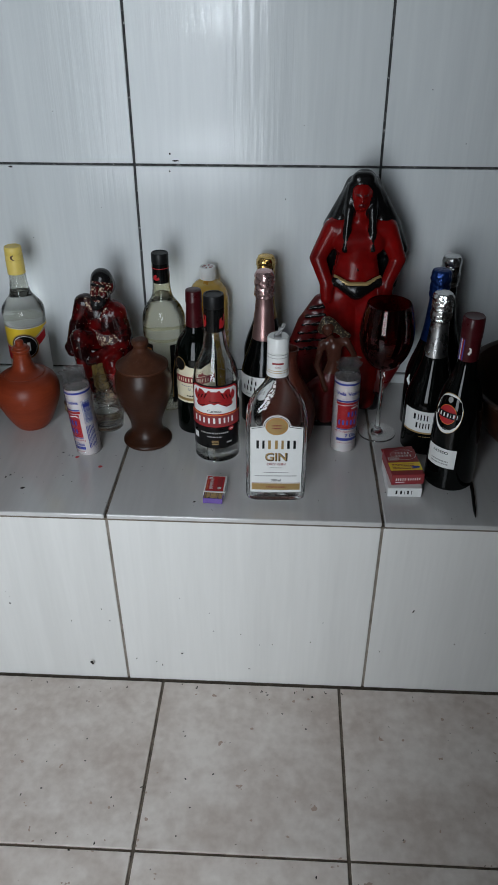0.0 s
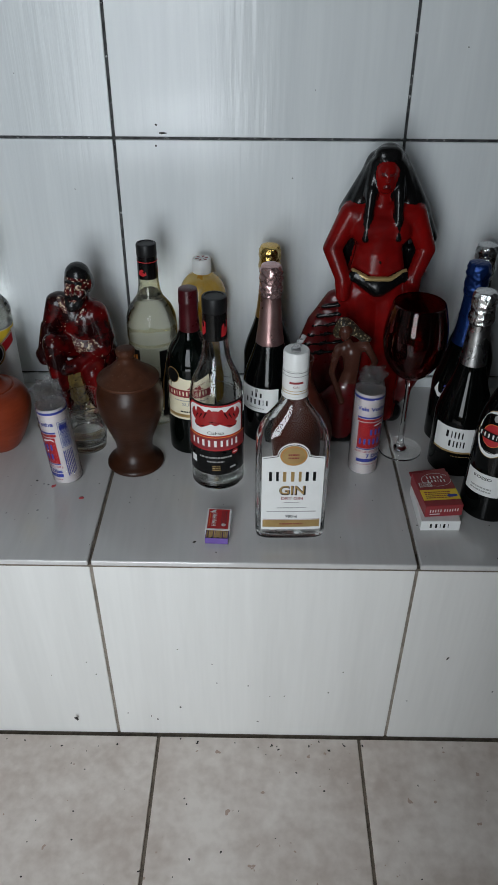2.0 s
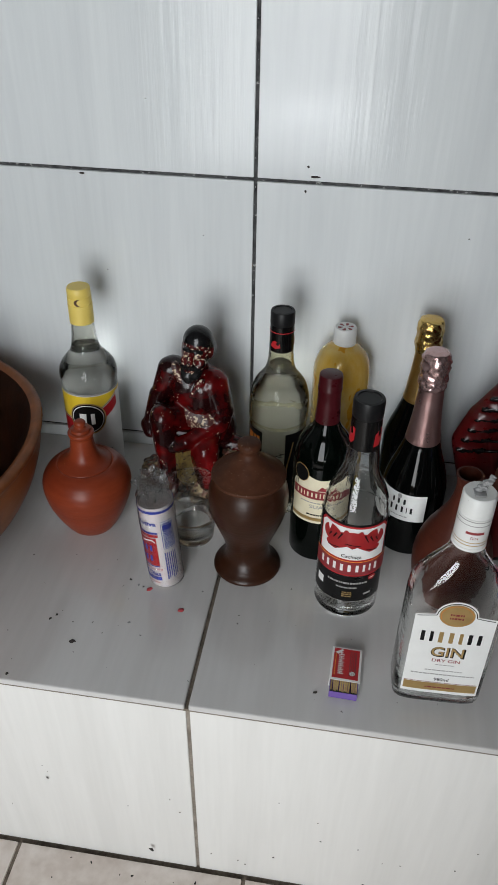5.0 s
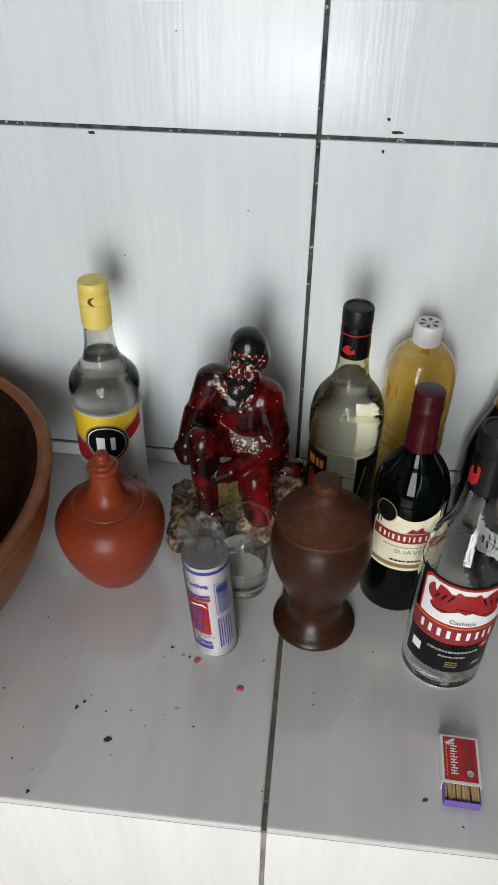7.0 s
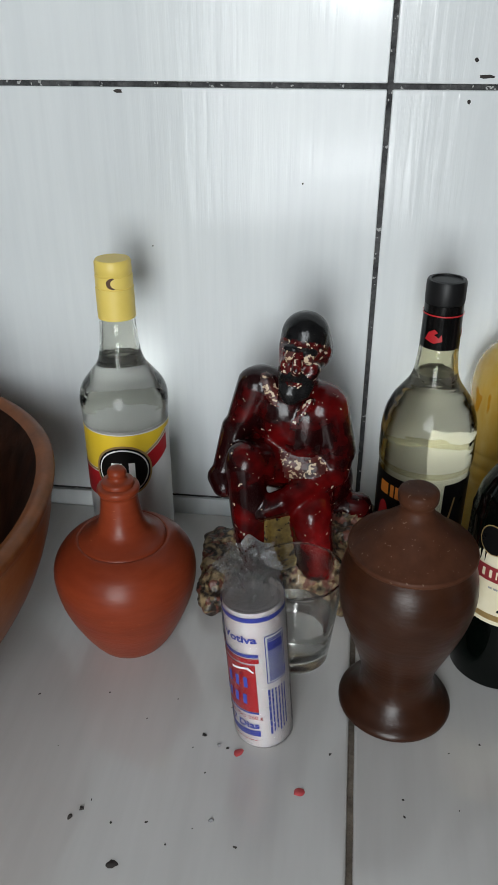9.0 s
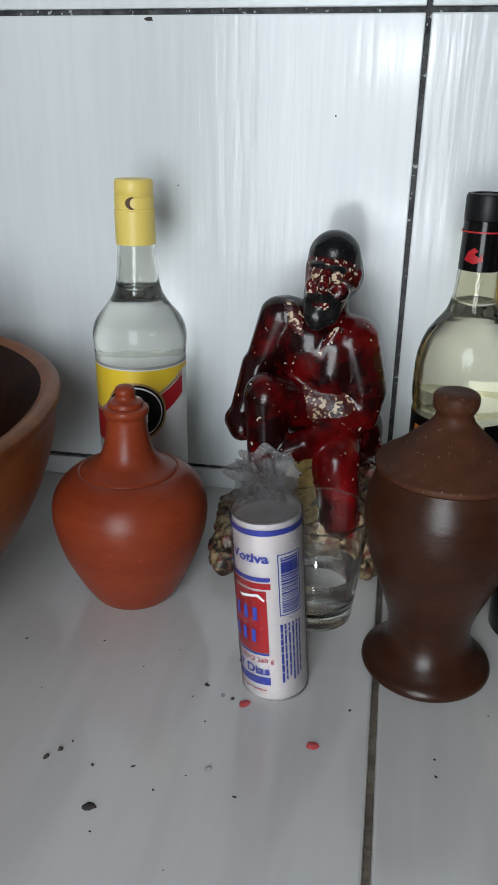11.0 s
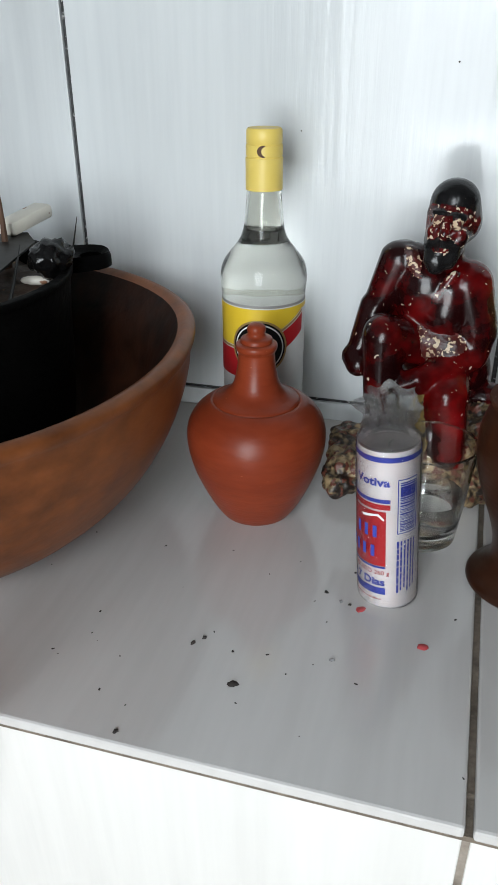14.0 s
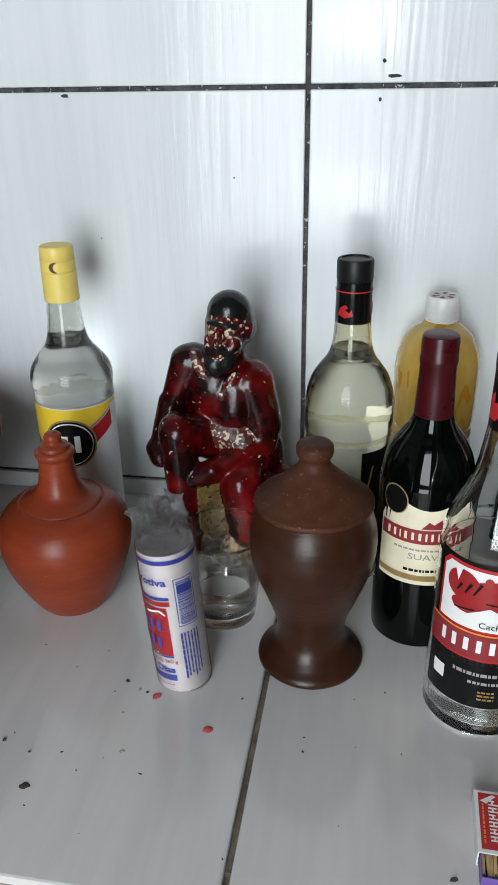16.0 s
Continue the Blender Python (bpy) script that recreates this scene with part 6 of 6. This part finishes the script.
def blob(x, y, r, h, seed, bm, stretch=1.0, turn=0.0):
    rnd = random.Random(seed)
    n = 10
    ring = []
    for k in range(n):
        a = 2 * math.pi * k / n
        q = r * rnd.uniform(0.65, 1.15)
        u, v = q * math.cos(a) * stretch, q * math.sin(a)
        ring.append(bm.verts.new((x + u * math.cos(turn) - v * math.sin(turn), y + u * math.sin(turn) + v * math.cos(turn), 0.0002)))
    mid = [bm.verts.new((v.co.x * 0.6 + x * 0.4, v.co.y * 0.6 + y * 0.4, h * rnd.uniform(0.7, 1.1))) for v in ring]
    top = bm.verts.new((x, y, h * 1.1))
    for k in range(n):
        j = (k + 1) % n
        bm.faces.new((ring[k], ring[j], mid[j], mid[k]))
        bm.faces.new((mid[k], mid[j], top))
    return bm


def litter():
    for i, (x, y) in enumerate(((-0.297, 0.957), (-0.345, 0.985))):
        ob = part("wax_drop", blob(0, 0, 0.0042, 0.0012, i, bmesh.new()), RED_WAX, at=pose(x, y, LEDGE))
        tagged(ob, "small dried drop of red wax on the tile", "wax drop", "wax drops")
    ash = ((-0.416, 0.887, 0.0050, 1.4), (-0.455, 0.917, 0.0030, 1.5), (-0.449, 0.924, 0.0032, 1.1), (-0.356, 0.927, 0.0030, 1.2), (-0.475, 0.8295, 0.0032, 1.2), (-0.374, 0.998, 0.0026, 1.5), (-0.354, 0.988, 0.0020, 1.2),
           (-0.361, 0.990, 0.0028, 1.3), (-0.342, 1.001, 0.0026, 1.6), (-0.356, 1.028, 0.0018, 1.2), (-0.425, 0.916, 0.0016, 1.1), (-0.384, 0.905, 0.0012, 1.0), (-0.118, 0.862, 0.0030, 1.9))
    for i, (x, y, r, s) in enumerate(ash):
        ob = part("ash_crumb", blob(0, 0, r * 0.6, 0.0012, 20 + i, bmesh.new(), s, i * 1.1), CHAR if i not in (3, 7) else SMUDGE, at=pose(x, y, LEDGE))
        tagged(ob, "small dark charred crumb on the tile", "crumb", "ash crumbs")
    rnd = random.Random(11)
    bm = bmesh.new()
    for i in range(70):
        blob(rnd.uniform(-0.62, 0.42), rnd.uniform(0.835, 1.05), rnd.choice((0.0004, 0.0006, 0.0009)), 0.0004, 100 + i, bm, rnd.uniform(1, 2), rnd.uniform(0, 6))
    tagged(part("ledge_specks", bm, CHAR, at=pose(0, 0, LEDGE)), "fine dark specks of ash scattered on the ledge", "specks", kind="stuff")
    bm = bmesh.new()
    for i in range(170):
        blob(rnd.uniform(-0.7, 0.7), rnd.uniform(0.30, 0.83), rnd.choice((0.0007, 0.0010, 0.0015)), 0.0005, 400 + i, bm, rnd.uniform(1, 2), rnd.uniform(0, 6))
    for i in range(26):
        blob(rnd.uniform(-0.7, 0.7), 0.825 - abs(rnd.gauss(0, 0.008)), rnd.choice((0.0009, 0.0015)), 0.001, 700 + i, bm, 1.8, rnd.uniform(0, 6))
    tagged(part("floor_specks", bm, CHAR, at=pose(0, 0, 0.0)), "dark grit scattered over the floor tiles", "specks", kind="stuff")
    bm = bmesh.new()
    for i, (x, z, r, s) in enumerate(((-0.193, 0.879, 0.0026, 1.0), (-0.183, 0.867, 0.0022, 4.6), (-0.195, 0.848, 0.0032, 0.6), (-0.493, 0.8535, 0.0028, 2.4), (0.269, 0.989, 0.0016, 0.7), (0.339, 0.901, 0.0016, 0.9), (0.02, 0.80, 0.0016, 1.2), (-0.47, 0.72, 0.0012, 1), (-0.33, 0.78, 0.0012, 1), (-0.40, 0.95, 0.0012, 1), (0.05, 0.93, 0.0012, 1), (-0.52, 0.60, 0.0016, 2), (-0.53, 0.597, 0.0012, 1))):
        blob(x, z, r * 0.72, 0.0005, 900 + i, bm, s)
    tagged(part("wall_specks", bm, CHAR, at=pose(0, WALL, 0, 90, 0, 0)), "small dark chips and specks on the wall tiles", "specks", kind="stuff")
    bm = bmesh.new()
    for i in range(46):
        blob(rnd.uniform(-0.7, 0.6), rnd.uniform(0.03, 0.39), rnd.choice((0.0008, 0.0012, 0.0018)), 0.0005, 1000 + i, bm, rnd.uniform(1, 2.4), rnd.uniform(0, 6))
    blob(-0.525, 0.386, 0.0050, 0.001, 1100, bm, 1.9, -0.7)
    blob(-0.325, 0.050, 0.0052, 0.001, 1101, bm, 0.6, 0.3)
    tagged(part("bench_specks", bm, CHAR, at=pose(0, BENCH - 0.0005, 0, 90, 0, 0)), "small dark splashes on the bench front", "specks", kind="stuff")


clay_bowl(-0.755, 1.027, 0.2540, 0.166, "large ochre clay bowl holding a black iron pot", BOWL_CLAY)
# Right bowl takes the urn's dark brown clay to stand in for deep shade.
clay_bowl(0.560, 1.085, 0.205, 0.125, "clay bowl holding a black iron pot, dark brown to carry its shade", BROWN_CLAY)
iron_pot(-0.770, 1.066, LEDGE + 0.017, 0.148, 0.188, "black cast iron pot with pierced ears in a clay bowl", (39, 219))
iron_pot(0.556, 1.085, LEDGE + 0.017, 0.140, 0.182, "black cast iron pot in a clay bowl, in shade", (90, 270))
crouching_statue()
standing_statue()
small_statue()
clay_jug()
clay_urn()
red_clay_jug()
yellow_cap_bottle()
ribbed_spirit_bottle()
plastic_bottle()
wine_bottle()
crab_bottle()
sparkling(-0.014, 1.253, 0.290, GOLD_FOIL, SATIN_GOLD, "dark sparkling wine bottle with crumpled gold foil", 0)
sparkling(-0.013, 1.146, 0.300, PINK_FOIL, SATIN_PINK, "dark sparkling wine bottle with rose foil and pale label", -28, paper=pale_label)
sparkling(0.287, 1.060, 0.299, SILVER_FOIL, SATIN_SILVER, "dark sparkling wine bottle with silver foil and script label", -10, 0.185, paper=script_label)
sparkling(0.296, 1.143, 0.308, BLUE_FOIL, BLUE_FOIL, "sparkling wine bottle with blue foil and pale collar", -30, 0.17, paper=collar_label)
sparkling(0.331, 1.234, 0.302, SILVER_FOIL, SATIN_SILVER, "dark sparkling wine bottle with silver foil against the wall", 0, 0.24)
vermouth_bottle()
gin_bottle()
candle(-0.329, 1.0145, "white candle in a torn printed clear wrapper, leaning slightly", -50, 0.1355, -4.0, 0.031)
candle(0.138, 1.048, "white candle in a printed clear wrapper", 12, 0.147, 0, 0.030)
tumbler()
wine_glass()
knife()
spike([(-0.716, 1.150, 0.600), (-0.714, 1.150, 0.640), (-0.712, 1.148, 0.683)], 0.0050, RUST, "rusty iron spike standing in the pot")
spike([(-0.776, 1.150, 0.600), (-0.777, 1.150, 0.625), (-0.780, 1.146, 0.653)], 0.0050, IRON, "short black iron spike standing in the pot")
spike([(-0.646, 1.132, 0.604), (-0.638, 1.134, 0.630), (-0.630, 1.136, 0.664)], 0.0018, STEEL, "thin steel needle standing in the pot")
spike([(-0.640, 1.020, 0.604), (-0.660, 1.070, 0.618), (-0.680, 1.120, 0.640)], 0.0026, STEEL, "thin steel bar lying in the pot")
loop = tube(arc([(-0.850, 1.190, 0.600), (-0.848, 1.190, 0.632), (-0.835, 1.190, 0.644), (-0.800, 1.188, 0.652), (-0.782, 1.188, 0.654), (-0.774, 1.188, 0.645), (-0.772, 1.188, 0.600)], 6), 0.0042, 8)
tagged(part("iron_loop", loop, IRON), "bent iron loop handle standing in the pot", "iron loop")
bm = ball((0, 0, 0), 0.019, bmesh.new(), 4, 0, (1, 1, 0.85))
for v in bm.verts:
    v.co *= 1.0 + 0.22 * noise.noise(v.co * 110) + 0.10 * noise.noise(v.co * 260)
for v in bm.verts:
    v.co *= 1 + 0.10 * noise.noise(v.co * 160)
tagged(part("black_stone", bm, PLAIN_BLACK, at=pose(-0.648, 1.116, 0.632), angle=180), "glossy black rounded stone in the pot", "stone")
bm = ball((0, 0, 0), 0.0105, bmesh.new(), 2, 0, (1.3, 0.5, 0.4))
tagged(part("bone_piece", bm, BONE, at=pose(-0.662, 1.108, 0.613, 0, 0, 12)), "pale bone-like piece in the pot", "bone")
trident()
necklace()
matchbox()
cigarette_packs()
stick = tube([(0.3575, 0.992, LEDGE + 0.0030), (0.349, 0.905, LEDGE + 0.0030), (0.343, 0.858, LEDGE + 0.0028), (0.3415, 0.842, LEDGE + 0.0010)], 0.003, 8, taper=[0.0030, 0.0030, 0.0026, 0.0006])
tagged(part("black_stick", stick, PLAIN_BLACK), "thin pointed black stick lying on the ledge", "stick")
litter()


# ---- tiles ----
def tile_mesh(name, sx, sy, sz, mat, chip=0.0012):
    return finish(name, block(-sx / 2, -sy / 2, -sz / 2, sx / 2, sy / 2, sz / 2, chip), mat, 12)


def lay_tile(me, x, y, z, parent, lean=0.0):
    ob = new("tile", me)
    ob.parent = parent
    ob.matrix_basis = pose(x, y, z, lean)


north, ground = bpy.data.objects["wall_north"], bpy.data.objects["floor"]
GAP = 0.0045
COLS = [JOINT_X + PITCH * k for k in range(-3, 4)]
for z0, z1 in ((LEDGE - 0.02, 0.4395), (0.4395, 0.859), (0.859, 1.311), (1.311, 1.763), (1.763, 2.215), (2.215, CEIL)):
    me = tile_mesh("wall_tile", PITCH - GAP, 0.008, z1 - z0 - GAP, WALL_TILE)
    for x in COLS[:-1]:
        if LEFT - 0.25 < x < RIGHT:
            lay_tile(me, x + PITCH / 2, WALL + 0.004, (z0 + z1) / 2, north)
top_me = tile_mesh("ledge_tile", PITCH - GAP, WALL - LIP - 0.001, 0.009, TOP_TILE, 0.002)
face_me = tile_mesh("bench_tile", PITCH - GAP, 0.008, LEDGE - 0.0135, FACE_TILE)
for x in COLS[:-1]:
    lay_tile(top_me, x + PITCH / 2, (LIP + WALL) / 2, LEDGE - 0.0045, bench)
    lay_tile(face_me, x + PITCH / 2, BENCH + 0.0045, (LEDGE - 0.0135) / 2 + 0.0012, bench, 2.0)
floor_me = tile_mesh("floor_tile", 0.339 - 0.0055, 0.333 - 0.0055, 0.008, FLOOR_TILE)
for i in range(-4, 4):
    for j in range(5):
        lay_tile(floor_me, -0.192 + 0.339 * (i + 0.5), 0.837 - 0.333 * (j + 0.5), -0.004, ground)
